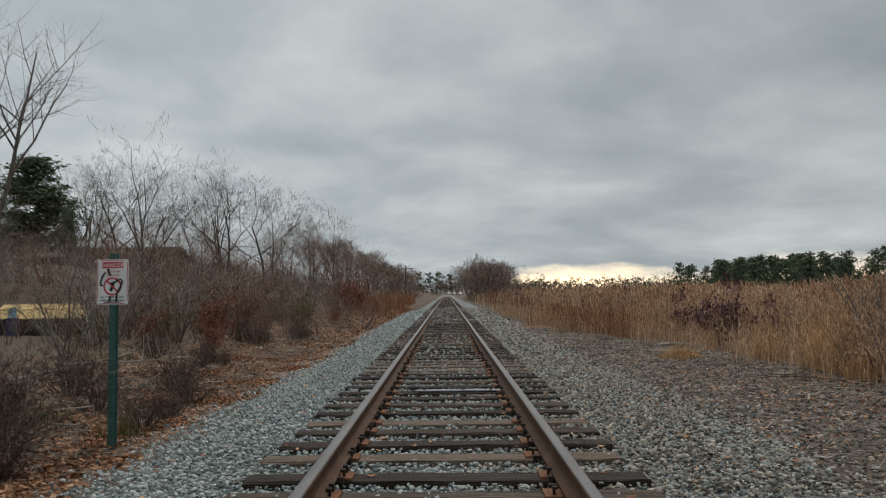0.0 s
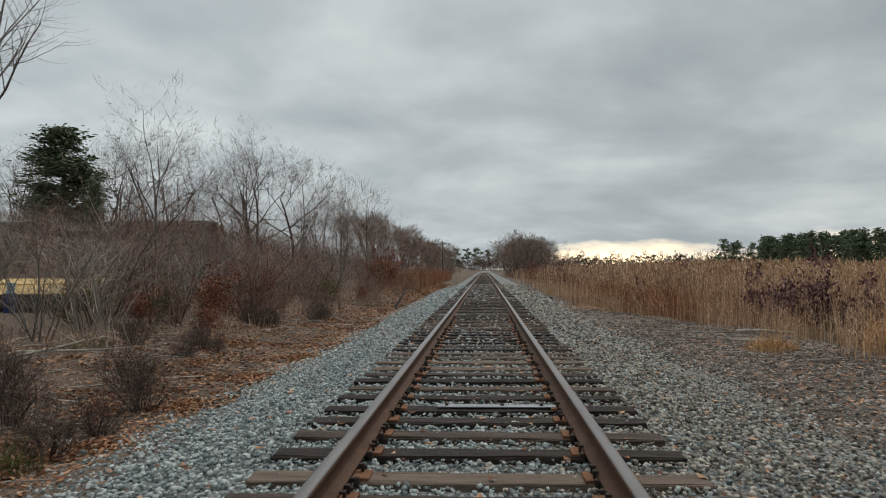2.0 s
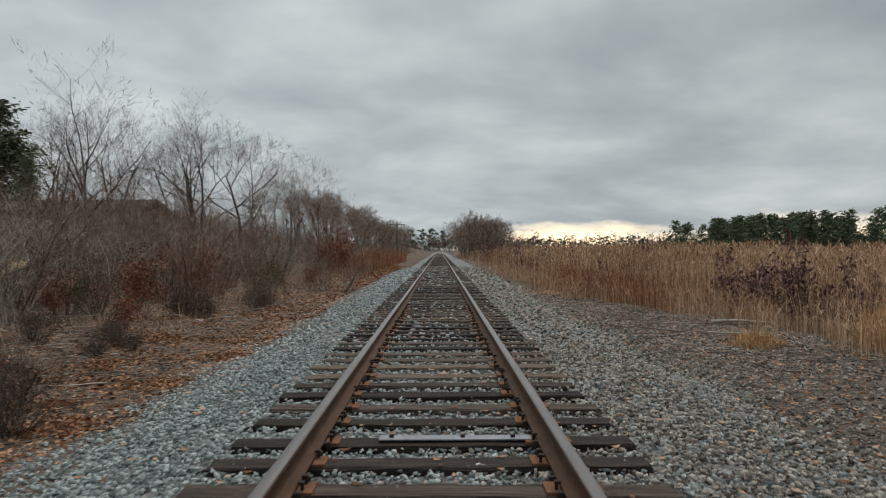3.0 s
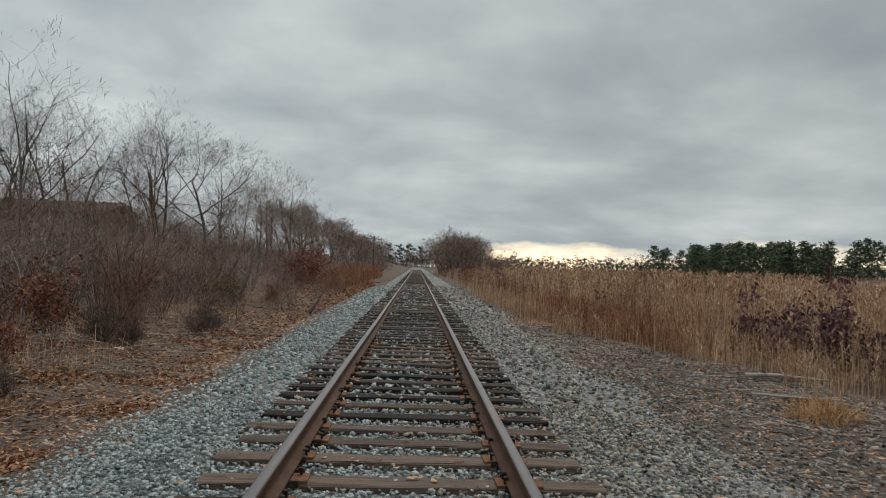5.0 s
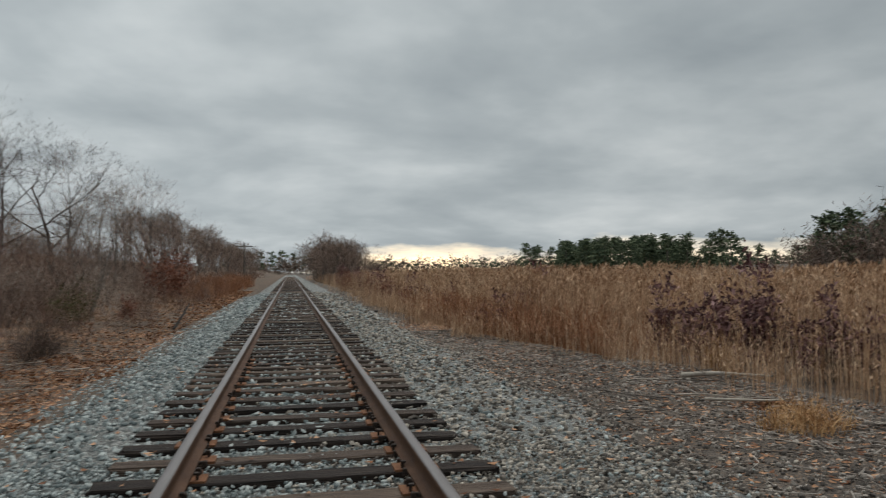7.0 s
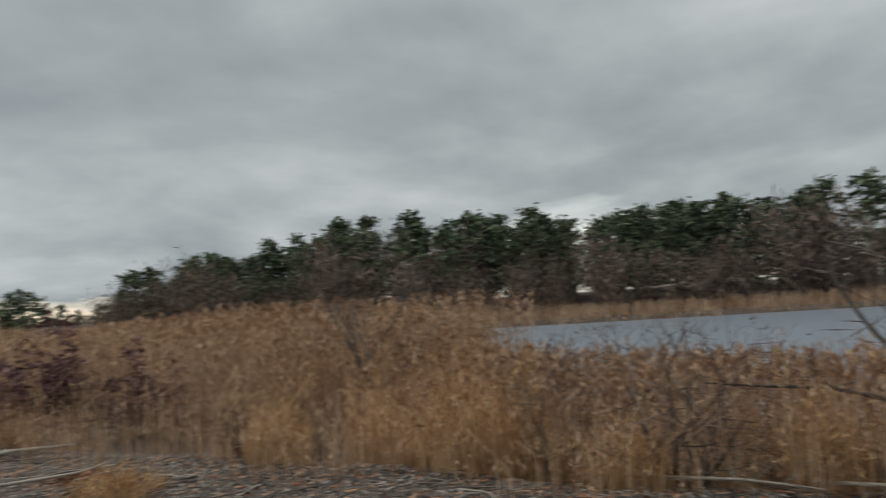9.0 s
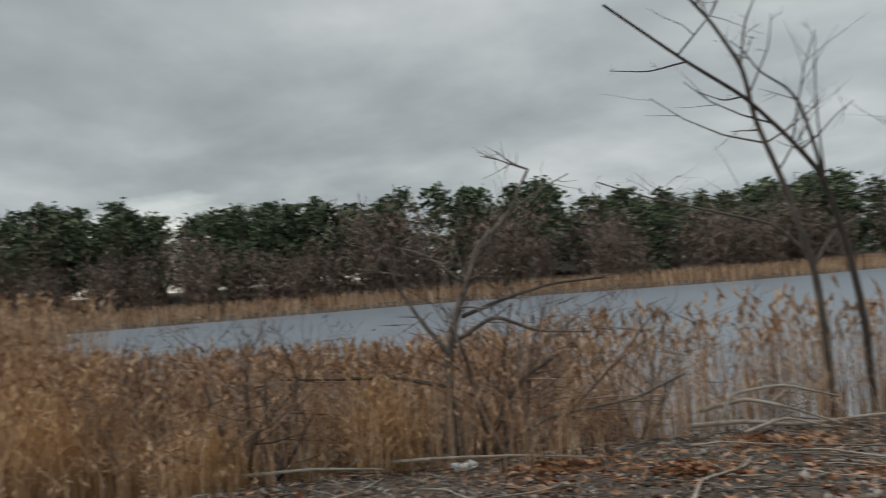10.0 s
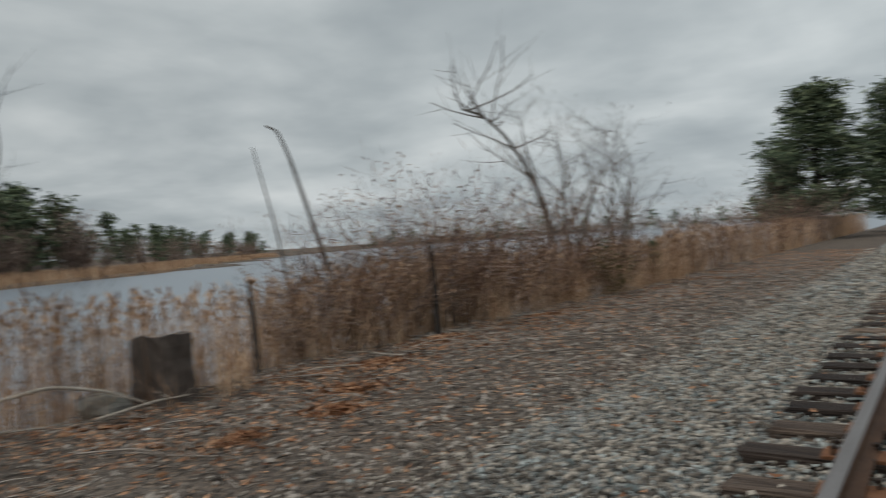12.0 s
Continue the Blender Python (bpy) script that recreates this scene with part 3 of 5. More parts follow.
def make_rough_grass():
    n = 8200
    py = rng.uniform(-14, 46, n)
    px = bank_edge(py) - 0.35 + np.abs(rng.normal(0, 0.75, n)) + 0.3 * np.sin(py * 2.3)
    ok = rng.uniform(0, 1, n) < 0.35 + 0.65 * (np.sin(py * 1.7) * np.sin(py * 0.6 + 1) > -0.2)
    px, py = px[ok], py[ok]
    v = reeds(px, py, land(px, py) - 0.02, rng.uniform(0.12, 0.75, len(px)), 0.0045, 0.1, 3, 0.4)
    n = 4200
    py = rng.uniform(12, 60, n)
    px = -4.6 - np.abs(rng.normal(0, 2.6, n))
    keep = np.sin(px * 1.3 + 2) * np.sin(py * 0.8) > 0.15
    px, py = px[keep], py[keep]
    v2 = reeds(px, py, land(px, py) - 0.02, rng.uniform(0.1, 0.4, len(px)), 0.0045, 0.1, 3, 0.45)
    tagged(new("rough_grass", joined("rough_grass", [v, v2], M_REED)), "straggling tan dead grass and stalks", "grass", kind="stuff")


make_rough_grass()


def tuft(name, label, x, y, r, h, n, mat, w=0.006, lean=0.38):
    a, d = rng.uniform(0, 2 * np.pi, n), r * np.sqrt(rng.uniform(0, 1, n))
    px, py = x + d * np.cos(a), y + d * np.sin(a)
    v, f = reeds(px, py, land(px, py) - 0.02, h * rng.uniform(0.35, 1.1, n) * (1.1 - 0.55 * d / r), w, 0.15, 2, lean)
    tagged(new(name, np_mesh(name, v, f, mat)), label, "grass", "grass clumps")


tuft("grass_tuft", "low tuft of olive and orange dead grass on chips", 4.6, 13.8, 0.42, 0.32, 420, M_GOLD_GRASS, 0.005, 0.55)
for x, y, r, h in ((6.6, 10.9, 0.45, 1.3), (6.9, 9.0, 0.4, 1.1), (7.4, 9.6, 0.5, 1.2), (6.5, 11.4, 0.6, 1.25), (6.2, 13.4, 0.35, 0.9), (7.3, 10.8, 0.5, 1.3), (6.45, 8.5, 0.28, 0.95), (7.0, 12.6, 0.5, 1.2), (6.9, 19.0, 0.25, 0.7), (6.3, 9.9, 0.4, 0.8)):
    tuft("grass_clump", "clump of golden dead grass on the bank", x, y, r, h, 260, M_GOLD_GRASS)
for x, y, r in ((-4.6, 7.2, 0.4), (-3.5, 6.9, 0.25), (-6.5, 13.5, 0.5), (-7.2, 17.0, 0.7), (-5.8, 20.5, 0.6)):
    tuft("grass_tuft", "sparse tuft of yellow-green grass in leaf litter", x, y, r, 0.3, 160, M_GREEN, 0.004, 0.6)


def grow(tubes, r_, p, d, length, radius, depth, spread, bend, tips, kids=(3, 5), up=0.12):
    """One limb and, from it, smaller ones."""
    segs = 5 if depth > 1 else 3
    pts, dd = [np.array(p, dtype=float)], np.array(d, dtype=float)
    for _ in range(segs):
        dd = dd + np.array([r_.uniform(-bend, bend), r_.uniform(-bend, bend), r_.uniform(-bend, bend) * 0.6 + up])
        dd /= np.linalg.norm(dd)
        pts.append(pts[-1] + dd * length / segs)
    end = 0.35 if depth > 0 else 0.25
    tubes.add(pts, [radius * (1 - (1 - end) * k / segs) for k in range(segs + 1)], 6 if radius > 0.05 else 4 if radius > 0.015 else 3)
    if depth == 0:
        tips.append(pts[-1])
        return
    for _ in range(r_.randint(*kids)):
        u = r_.uniform(0.3, 1.0)
        k = min(int(u * segs), segs - 1)
        at = pts[k] + (pts[k + 1] - pts[k]) * (u * segs - k)
        ax = np.array([r_.gauss(0, 1), r_.gauss(0, 1), r_.gauss(0, 0.5)])
        side = ax - dd * float(ax @ dd)
        side /= np.linalg.norm(side) + 1e-6
        nd = dd * (1 - spread) + side * spread
        nd /= np.linalg.norm(nd)
        grow(tubes, r_, at, nd, length * r_.uniform(0.42, 0.68), radius * (1 - 0.6 * u) * 0.62, depth - 1, spread, bend, tips, kids, up)


def twig_haze(tips, n, length, width):
    """Fine twigs, as slips that fan up and out from the ends of the limbs."""
    tips = np.array(tips)
    c = tips[rng.integers(0, len(tips), n)]
    mid = tips.mean(axis=0)
    d = c - mid
    d /= np.linalg.norm(d, axis=1)[:, None] + 1e-6
    d = d * 0.5 + unit(n) * 0.65 + np.array((0, 0, 0.45))
    d *= (length * rng.uniform(0.4, 1.2, n) / np.linalg.norm(d, axis=1))[:, None]
    s = np.cross(d, unit(n))
    s *= (width * rng.uniform(0.6, 1.3, n) / (np.linalg.norm(s, axis=1) + 1e-9))[:, None]
    return cards(c + d * rng.uniform(0.2, 1.0, n)[:, None] + rng.normal(0, length * 0.55, (n, 3)), d, s)


def bare_tree(seed, h, radius, bark, twig, stems=1, fork=0.3, depth=3, kids=(4, 6), spread=0.5, lean=(0, 0), haze=0, fine=0.012):
    """An Empty with a trunk and a crown of bare limbs; built at the origin."""
    r_ = random.Random(seed)
    root = new("bare_tree")
    crown, tips = Tubes(), []
    for s in range(stems):
        trunk = Tubes()
        ang = r_.uniform(0, 6.28)
        out = 0.0 if stems == 1 else r_.uniform(0.12, 0.4)
        d = np.array([math.cos(ang) * out + lean[0], math.sin(ang) * out + lean[1], 1.0])
        d /= np.linalg.norm(d)
        p = np.array([math.cos(ang), math.sin(ang), 0]) * (0.12 * (stems > 1)) - np.array([0, 0, 0.15])
        pts, segs = [p], 8
        hh = h * (1 if stems == 1 else r_.uniform(0.7, 1.0))
        for k in range(segs):
            d = d + np.array([r_.uniform(-0.09, 0.09), r_.uniform(-0.09, 0.09), 0.03])
            d /= np.linalg.norm(d)
            pts.append(pts[-1] + d * hh / segs)
        trunk.add(pts, [radius * (1 - 0.85 * k / segs) for k in range(segs + 1)], 7)
        part("trunk", trunk.mesh("trunk", bark), None, root)
        for k in range(r_.randint(7, 10) if stems == 1 else r_.randint(4, 6)):
            u = r_.uniform(fork, 0.97)
            i = min(int(u * segs), segs - 1)
            at = pts[i] + (pts[i + 1] - pts[i]) * (u * segs - i)
            a = r_.uniform(0, 6.28)
            nd = np.array([math.cos(a) * spread * 1.4, math.sin(a) * spread * 1.4, 0.75])
            nd /= np.linalg.norm(nd)
            grow(crown, r_, at, nd, hh * (1.05 - u) * r_.uniform(0.45, 0.75) + 0.1 * hh, radius * (1 - 0.8 * u) * 0.6, depth - 1, spread, 0.16, tips, kids)
    part("crown", crown.mesh("crown", twig), None, root)
    if haze:
        v, f = twig_haze(tips, haze, h * 0.075, fine * 0.75)
        tagged(part("twig_mass", np_mesh("twig_mass", v, f, twig), None, root), kind="stuff")
    return root


def spreading_tree(seed, h, radius, stems=1, fork=0.25, spread=0.5, haze=500, bark=None, twig=None, kids=(4, 6), lean=0.0):
    """A leafless tree whose few stout limbs rise and spread from a low fork, each dividing twice more."""
    r_ = random.Random(seed)
    root = new("bare_tree")
    crown, tips = Tubes(), []
    for s in range(stems):
        a0 = 6.28 * s / stems + r_.uniform(-0.6, 0.6)
        out = 0.0 if stems == 1 else r_.uniform(0.1, 0.3)
        d = np.array([math.cos(a0) * out + lean, math.sin(a0) * out, 1.0])
        d /= np.linalg.norm(d)
        pts, segs, top = [np.array([math.cos(a0) * 0.1 * (stems > 1), math.sin(a0) * 0.1 * (stems > 1), -0.2])], 6, h * r_.uniform(0.55, 0.68)
        for k in range(segs):
            d = d + np.array([r_.uniform(-0.13, 0.13), r_.uniform(-0.13, 0.13), 0.04])
            d /= np.linalg.norm(d)
            pts.append(pts[-1] + d * top / segs)
        trunk = Tubes()
        trunk.add(pts, [radius * (1 - 0.6 * k / segs) for k in range(segs + 1)], 7)
        part("trunk", trunk.mesh("trunk", bark or M_BARK), None, root)
        n = r_.randint(5, 7) if stems == 1 else r_.randint(4, 5)
        for k in range(n):
            u = fork + (1 - fork) * k / (n - 1)
            i = min(int(u * segs), segs - 1)
            at = pts[i] + (pts[i + 1] - pts[i]) * (u * segs - i)
            a = a0 + 2.4 * k + r_.uniform(-0.5, 0.5)
            flat = spread * (1.3 - 0.9 * u)
            nd = np.array([math.cos(a) * flat, math.sin(a) * flat, 1.0])
            grow(crown, r_, at, nd / np.linalg.norm(nd), h * (0.62 - 0.28 * u) * r_.uniform(0.8, 1.1), radius * (1 - 0.55 * u) * 0.6, 2, 0.58, 0.22, tips, kids, 0.035)
    part("crown", crown.mesh("crown", twig or M_TWIG), None, root)
    if haze:
        v, f = twig_haze(tips, haze, h * 0.032, 0.0075)
        tagged(part("twig_mass", np_mesh("twig_mass", v, f, twig or M_TWIG), None, root), kind="stuff")
    return root


def pine_tree(seed, h, spread, clumps, size, top=0.25):
    r_ = random.Random(seed)
    root = new("pine_tree")
    t = Tubes()
    t.add([(0, 0, -0.3), (0.05 * h * 0.2, 0, h * 0.5), (0.02, 0.03, h)], [h * 0.02, h * 0.013, 0.02], 6)
    cen = []
    for _ in range(int(clumps / 7)):
        u = r_.uniform(top, 1.0)
        a = r_.uniform(0, 6.28)
        reach = spread * (0.5 + 0.5 * math.sin(math.pi * min(1, 0.15 + (u - top) / (1 - top)))) * (1.04 - u) ** 0.3 * r_.uniform(0.45, 1.0) + 0.1
        z = h * u
        end = np.array([math.cos(a) * reach, math.sin(a) * reach, z + reach * r_.uniform(-0.05, 0.25)])
        t.add([(0.02, 0, z - 0.15 * reach), end], [h * 0.004, 0.01], 3)
        for _ in range(7):
            f = r_.uniform(0.25, 1.05)
            cen.append(np.array([0.02, 0, z - 0.15 * reach]) * (1 - f) + end * f + np.array([r_.gauss(0, size), r_.gauss(0, size), r_.gauss(0, size * 0.6) + size * 0.3]))
    part("trunk", t.mesh("trunk", M_DARK_BARK), None, root)
    cen = np.repeat(np.array(cen), 13, axis=0) + rng.normal(0, size * 0.75, (len(cen) * 13, 3)) * (1, 1, 0.8)
    v, f = leaf_cloud(cen, size * 0.55, 0.3)
    part("crown", np_mesh("crown", v, f, M_PINE), None, root)
    return root


def place(ob, x, y, z=None, turn=None, scale=1.0, tall=None):
    """Moves a first one, or sets a copy, at a spot on the ground."""
    z = float(land(x, y)) if z is None else z
    m = Matrix.Translation((x, y, z)) @ Matrix.Rotation(random.uniform(0, 6.28) if turn is None else turn, 4, "Z") @ Matrix.Diagonal((scale, scale, tall or scale, 1))
    if not ob.get("set"):
        ob["set"] = 1
        ob.matrix_basis = m
        return ob
    return copy_thing(ob, m @ Matrix.Diagonal((1 / ob.scale[0], 1 / ob.scale[1], 1 / ob.scale[2], 1)))


random.seed(21)
BARE = "leafless grey-brown tree with fine upright twigs in brush"
kinds = [tagged(bare_tree(s, 7.0, 0.085, M_BARK, M_TWIG, st, 0.2, 2, (4, 6), 0.55, (0, 0), 700, 0.010), BARE, "tree", "bare trees on the slope") for s, st in ((1, 1), (2, 3), (3, 2), (4, 4))]
hazy = [tagged(bare_tree(s, 7.0, 0.10, M_BARK, M_TWIG, st, 0.1, 2, (3, 4), 0.6, (0, 0), 900, 0.026), "leafless brown tree beside the far track", "tree", "bare trees along the track") for s, st in ((12, 2), (13, 3), (14, 4))]
pale = tagged(spreading_tree(8, 7.6, 0.085, 1, 0.5, 0.8, 400, M_BARK, M_LIMB, (4, 6)), "slender pale-barked leafless tree on a brushy slope", "tree")
place(pale, -12.5, 30.8, 0.0, 0.4)
edge_tree = tagged(bare_tree(11, 7.5, 0.10, M_BARK, M_BARK, 1, 0.4, 3, (4, 6), 0.55, (0.22, 0.0)), "pale leafless tree leaning over the brush", "tree")
place(edge_tree, -11.2, 16.2, -0.2, 0.0)
stout = [tagged(spreading_tree(s, 9.6, 0.125, st, fk, 1.15, 2600, M_LIMB, M_LIMB, (5, 7)), "leafless tree with dark spreading limbs above brush", "tree", "bare trees on the slope") for s, st, fk in ((301, 1, 0.3), (302, 3, 0.2), (303, 2, 0.25))]
# the twin trees, the grove behind the sign, then the line running away beside the track
place(stout[1], -15.9, 53.5, None, 0.3, 0.92, 0.88)
place(stout[0], -12.7, 52.0, None, 1.9, 0.92, 0.78)
for k, x, y, s in ((0, -29.5, 67, 1.05), (2, -26.5, 66, 0.98), (1, -33, 69, 0.95), (2, -36, 72, 1.0), (0, -24, 71, 0.8), (1, -43, 70, 0.9)):
    place(stout[k], x, y, None, None, s)
GROVE = [(1, -25, 60, 0.8), (3, -28, 62, 0.75), (1, -20, 61, 0.6), (3, -18, 63, 0.55), (0, -10.3, 56, 0.75), (0, -40, 70, 1.0), (2, -22, 58, 0.6)]
for k, x, y, s in GROVE:
    place(kinds[k], x, y, None, None, s)
for k in range(50):
    y = 58 + 190 * (k / 50) ** 1.25 + random.uniform(-3, 3)
    place((kinds if y < 95 else hazy)[random.randrange(3)], -8.5 - random.uniform(0, 9), y, None, None, random.uniform(0.7, 1.05))
for k in range(34):
    y = 112 + random.uniform(0, 45)
    x = random.uniform(4.0, 11.0)
    place(hazy[random.randrange(3)], x, y, None, None, random.uniform(0.75, 1.0) * (1.0 if x < 9 else 0.7))
for k in range(16):
    place(hazy[random.randrange(3)], random.uniform(10, 18), random.uniform(130, 165), None, None, random.uniform(0.35, 0.5))

pines = [tagged(pine_tree(s, 10.0, w, 760, 0.30, tp), "dark green pine with a ragged crown", "tree", "pines of the woods") for s, w, tp in ((5, 2.7, 0.16), (6, 2.1, 0.24), (7, 3.1, 0.2))]
place(pines[0], -31.5, 57, None, 0.2, 1.55, 0.8)
place(pines[2], -35, 60, None, 0.9, 0.5, 0.42)
place(pines[1], -28, 55, None, 0.9, 0.45, 0.4)
place(pines[2], 6.9, -42, -0.6, 1.7, 1.35, 0.92)
place(pines[0], 3.6, -52, -0.6, 0.7, 1.35, 1.0)
place(pines[1], 9.5, -46, -0.6, 2.9, 1.1, 0.6)


def far_pine(seed, h=10.0, whorls=40, repeat=3, leaf=0.42):
    """A light pine for the woods across the water: slips on broad flat layers."""
    r_ = random.Random(seed)
    t = Tubes()
    t.add([(0, 0, -0.5), (0, 0, h * 0.55), (0, 0, h * 0.95)], [0.16, 0.11, 0.03], 3)
    cen, low = [], r_.uniform(0.06, 0.25)
    for _ in range(whorls):
        u = low + (1 - low) * r_.random() ** 0.8
        a = r_.uniform(0, 6.28)
        reach = 3.9 * math.sin(math.pi * min(1.0, 0.30 + 0.66 * (u - low) / (1 - low))) ** 0.8 * r_.uniform(0.35, 1.0)
        for _ in range(6):
            f = r_.uniform(0.3, 1.05)
            cen.append((math.cos(a) * reach * f, math.sin(a) * reach * f, h * u * 0.97 + 0.12 * reach * f))
    cen = np.repeat(np.array(cen), repeat, axis=0) + rng.normal(0, 0.42, (len(cen) * repeat, 3)) * (1, 1, 0.6)
    v, f = leaf_cloud(cen, leaf, 0.35)
    return parts_of(t, v, f, 1)


def parts_of(t, v, f, slot):
    tv, q = np.concatenate(t.v), np.concatenate(t.f)
    tri = np.concatenate([q[:, :3], q[:, [0, 2, 3]]])
    return np.concatenate([tv, v]), np.concatenate([tri, f + len(tv)]), np.concatenate([np.zeros(len(tri), int), np.full(len(f), slot)])


def far_bare(seed, h=7.5, n=600, wide=0.052, kids=(4, 6)):
    r_ = random.Random(seed)
    t, tips = Tubes(), []
    for _ in range(r_.randint(2, 4)):
        a, o = r_.uniform(0, 6.28), r_.uniform(0.05, 0.35)
        d = np.array([math.cos(a) * o, math.sin(a) * o, 1.0])
        grow(t, r_, (0, 0, -0.3), d / np.linalg.norm(d), h * r_.uniform(0.6, 0.85), 0.1, 1, 0.5, 0.14, tips, kids, 0.08)
    tips = np.array(tips)
    base = tips[rng.integers(0, len(tips), n)]
    u = rng.uniform(0.25, 0.97, n)[:, None]
    cen = base * u + rng.normal(0, h * 0.055, (n, 3))
    cen[:, 2] = np.maximum(cen[:, 2], 0.3)
    d = unit(n) * 0.7 + np.array((0, 0, 0.7))
    d *= (h * 0.055 * rng.uniform(0.5, 1.2, n) / np.linalg.norm(d, axis=1))[:, None]
    s = np.cross(d, unit(n))
    s *= (wide * rng.uniform(0.5, 1.4, n) / (np.linalg.norm(s, axis=1) + 1e-9))[:, None]
    v, f = cards(cen, d, s)
    return parts_of(t, v, f, 2)


FAR = [far_pine(s) for s in (201, 202, 203, 204)]
FARB = [far_bare(s) for s in (211, 212, 213, 214)]
DIM = [far_pine(s, 10.0, 24, 1, 0.8) for s in (221, 222, 223)]
DIMB = [far_bare(s, 7.5, 130, 0.2, (2, 3)) for s in (231, 232, 233)]


def woods(name, label, spots, mats):
    """Many small trees joined into one stand."""
    V, F, S, k = [], [], [], 0
    for (v, f, s), x, y, z, size in spots:
        a = random.uniform(0, 6.28)
        w = v * (size * random.uniform(0.85, 1.2), size * random.uniform(0.85, 1.2), size)
        w = np.stack([w[:, 0] * math.cos(a) - w[:, 1] * math.sin(a) + x, w[:, 0] * math.sin(a) + w[:, 1] * math.cos(a) + y, w[:, 2] + z], 1)
        V.append(w)
        F.append(f + k)
        S.append(s)
        k += len(v)
    me = np_mesh(name, np.concatenate(V), np.concatenate(F), mats[0])
    for m in mats[1:]:
        me.materials.append(m)
    me.polygons.foreach_set("material_index", np.concatenate(S).astype(np.int32))
    return tagged(new(name, me), label, "woods", kind="stuff")


def make_woods():
    P = lambda: FAR[random.randrange(4)]
    B = lambda: FARB[random.randrange(4)]
    spots = []
    for k in range(64):
        u = k / 63
        spots.append((P(), 87 - 4 * u + random.uniform(-5, 5), 254 - 104 * u + random.uniform(-5, 5), 0.0, random.uniform(0.8, 1.12) * (1 - 0.15 * u)))
    for k in range(270):
        a = radians(5 + 50 * k / 269)
        d = random.uniform(320, 380)
        spots.append((DIM[k % 3], d * math.sin(a), d * math.cos(a), -0.8, random.uniform(0.5, 0.8)) if k % 2 else (DIMB[k % 3], d * math.sin(a), d * math.cos(a), 0.0, random.uniform(0.85, 1.2)))
    for k in range(60):
        spots.append(((DIM[k % 3] if k % 5 == 0 else DIMB[k % 3]), -34 + 70 * k / 59, random.uniform(430, 470), 0.0, random.uniform(1.0, 1.6)))
    for k in range(30):
        a = radians(27 + 11 * k / 29)
        d = random.uniform(225, 280)
        spots.append(((P() if k % 3 == 0 else B()), d * math.sin(a), d * math.cos(a), 0.0, random.uniform(0.7, 0.95)))
    spots += [(FAR[1], 79, 258, 0, 1.05), (FAR[2], 84, 262, 0, 1.0)]
    for k in range(60):
        u = k / 59
        spots.append(((P() if k % 3 == 0 else B()), 140 - 34 * u + random.uniform(-8, 8), 190 - 90 * u + random.uniform(-6, 6), 0.5, random.uniform(0.8, 1.1) * (1.0 if k % 3 == 0 else 1.2)))
    for k in range(290):
        y = 100 - 155 * (k / 290) + random.uniform(-3, 3)
        back = 6 + 28 * random.random() ** 1.3
        x = float(far_shore(y)) + back
        lift = 1.13 + 0.12 * math.sin(y * 0.11 + 1.0)
        if random.random() < 0.5 and back > 10:
            spots.append((P(), x, y, float(land(x, y)), random.uniform(0.82, 1.05) * lift))
        else:
            spots.append((B(), x, y, float(land(x, y)), random.uniform(0.75, 1.3) * lift))
    for k in range(26):
        x, y = random.uniform(82, 104), random.uniform(22, 62)
        spots.append(((P() if k % 2 else B()), x, y, float(land(x, y)), random.uniform(0.95, 1.2)))
    for k in range(100):
        y = -52 - 170 * (k / 100) + random.uniform(-4, 4)
        x = float(far_shore(y)) + random.uniform(8, 40)
        spots.append(((P() if random.random() < 0.4 else B()), x, y, float(land(x, y)), random.uniform(0.6, 0.95)))
    for k in range(170):
        a = radians(140 + 39 * k / 169)
        d = random.uniform(330, 400)
        spots.append(((DIM[k % 3] if k % 7 == 0 else DIMB[k % 3]), d * math.sin(a), d * math.cos(a), -0.5, random.uniform(0.7, 1.0)))
    woods("far_woods", "mixed wood of dark pines and leafless trees beyond the marsh", spots, (M_BARK, M_PINE, M_TWIG))


make_woods()


def shrub(seed, h, stems, mat, spread=0.5, depth=1, haze=520):
    r_ = random.Random(seed)
    t, tips = Tubes(), []
    for _ in range(stems):
        a, o = r_.uniform(0, 6.28), r_.uniform(0.1, 0.75)
        d = np.array([math.cos(a) * o, math.sin(a) * o, 1.0])
        d /= np.linalg.norm(d)
        grow(t, r_, (math.cos(a) * 0.2 * r_.random(), math.sin(a) * 0.2 * r_.random(), -0.08), d, h * r_.uniform(0.5, 1.0), 0.010 * h ** 0.5, depth, spread, 0.22, tips, (4, 6), 0.05)
    tv = np.concatenate(t.v)
    q = np.concatenate(t.f)
    tri = np.concatenate([q[:, :3], q[:, [0, 2, 3]]])
    hv, hf = twig_haze(tips, haze, h * 0.11, 0.0042)
    return np_mesh("shrub", np.concatenate([tv, hv]), np.concatenate([tri, hf + len(tv)]), mat), np.array(tips)


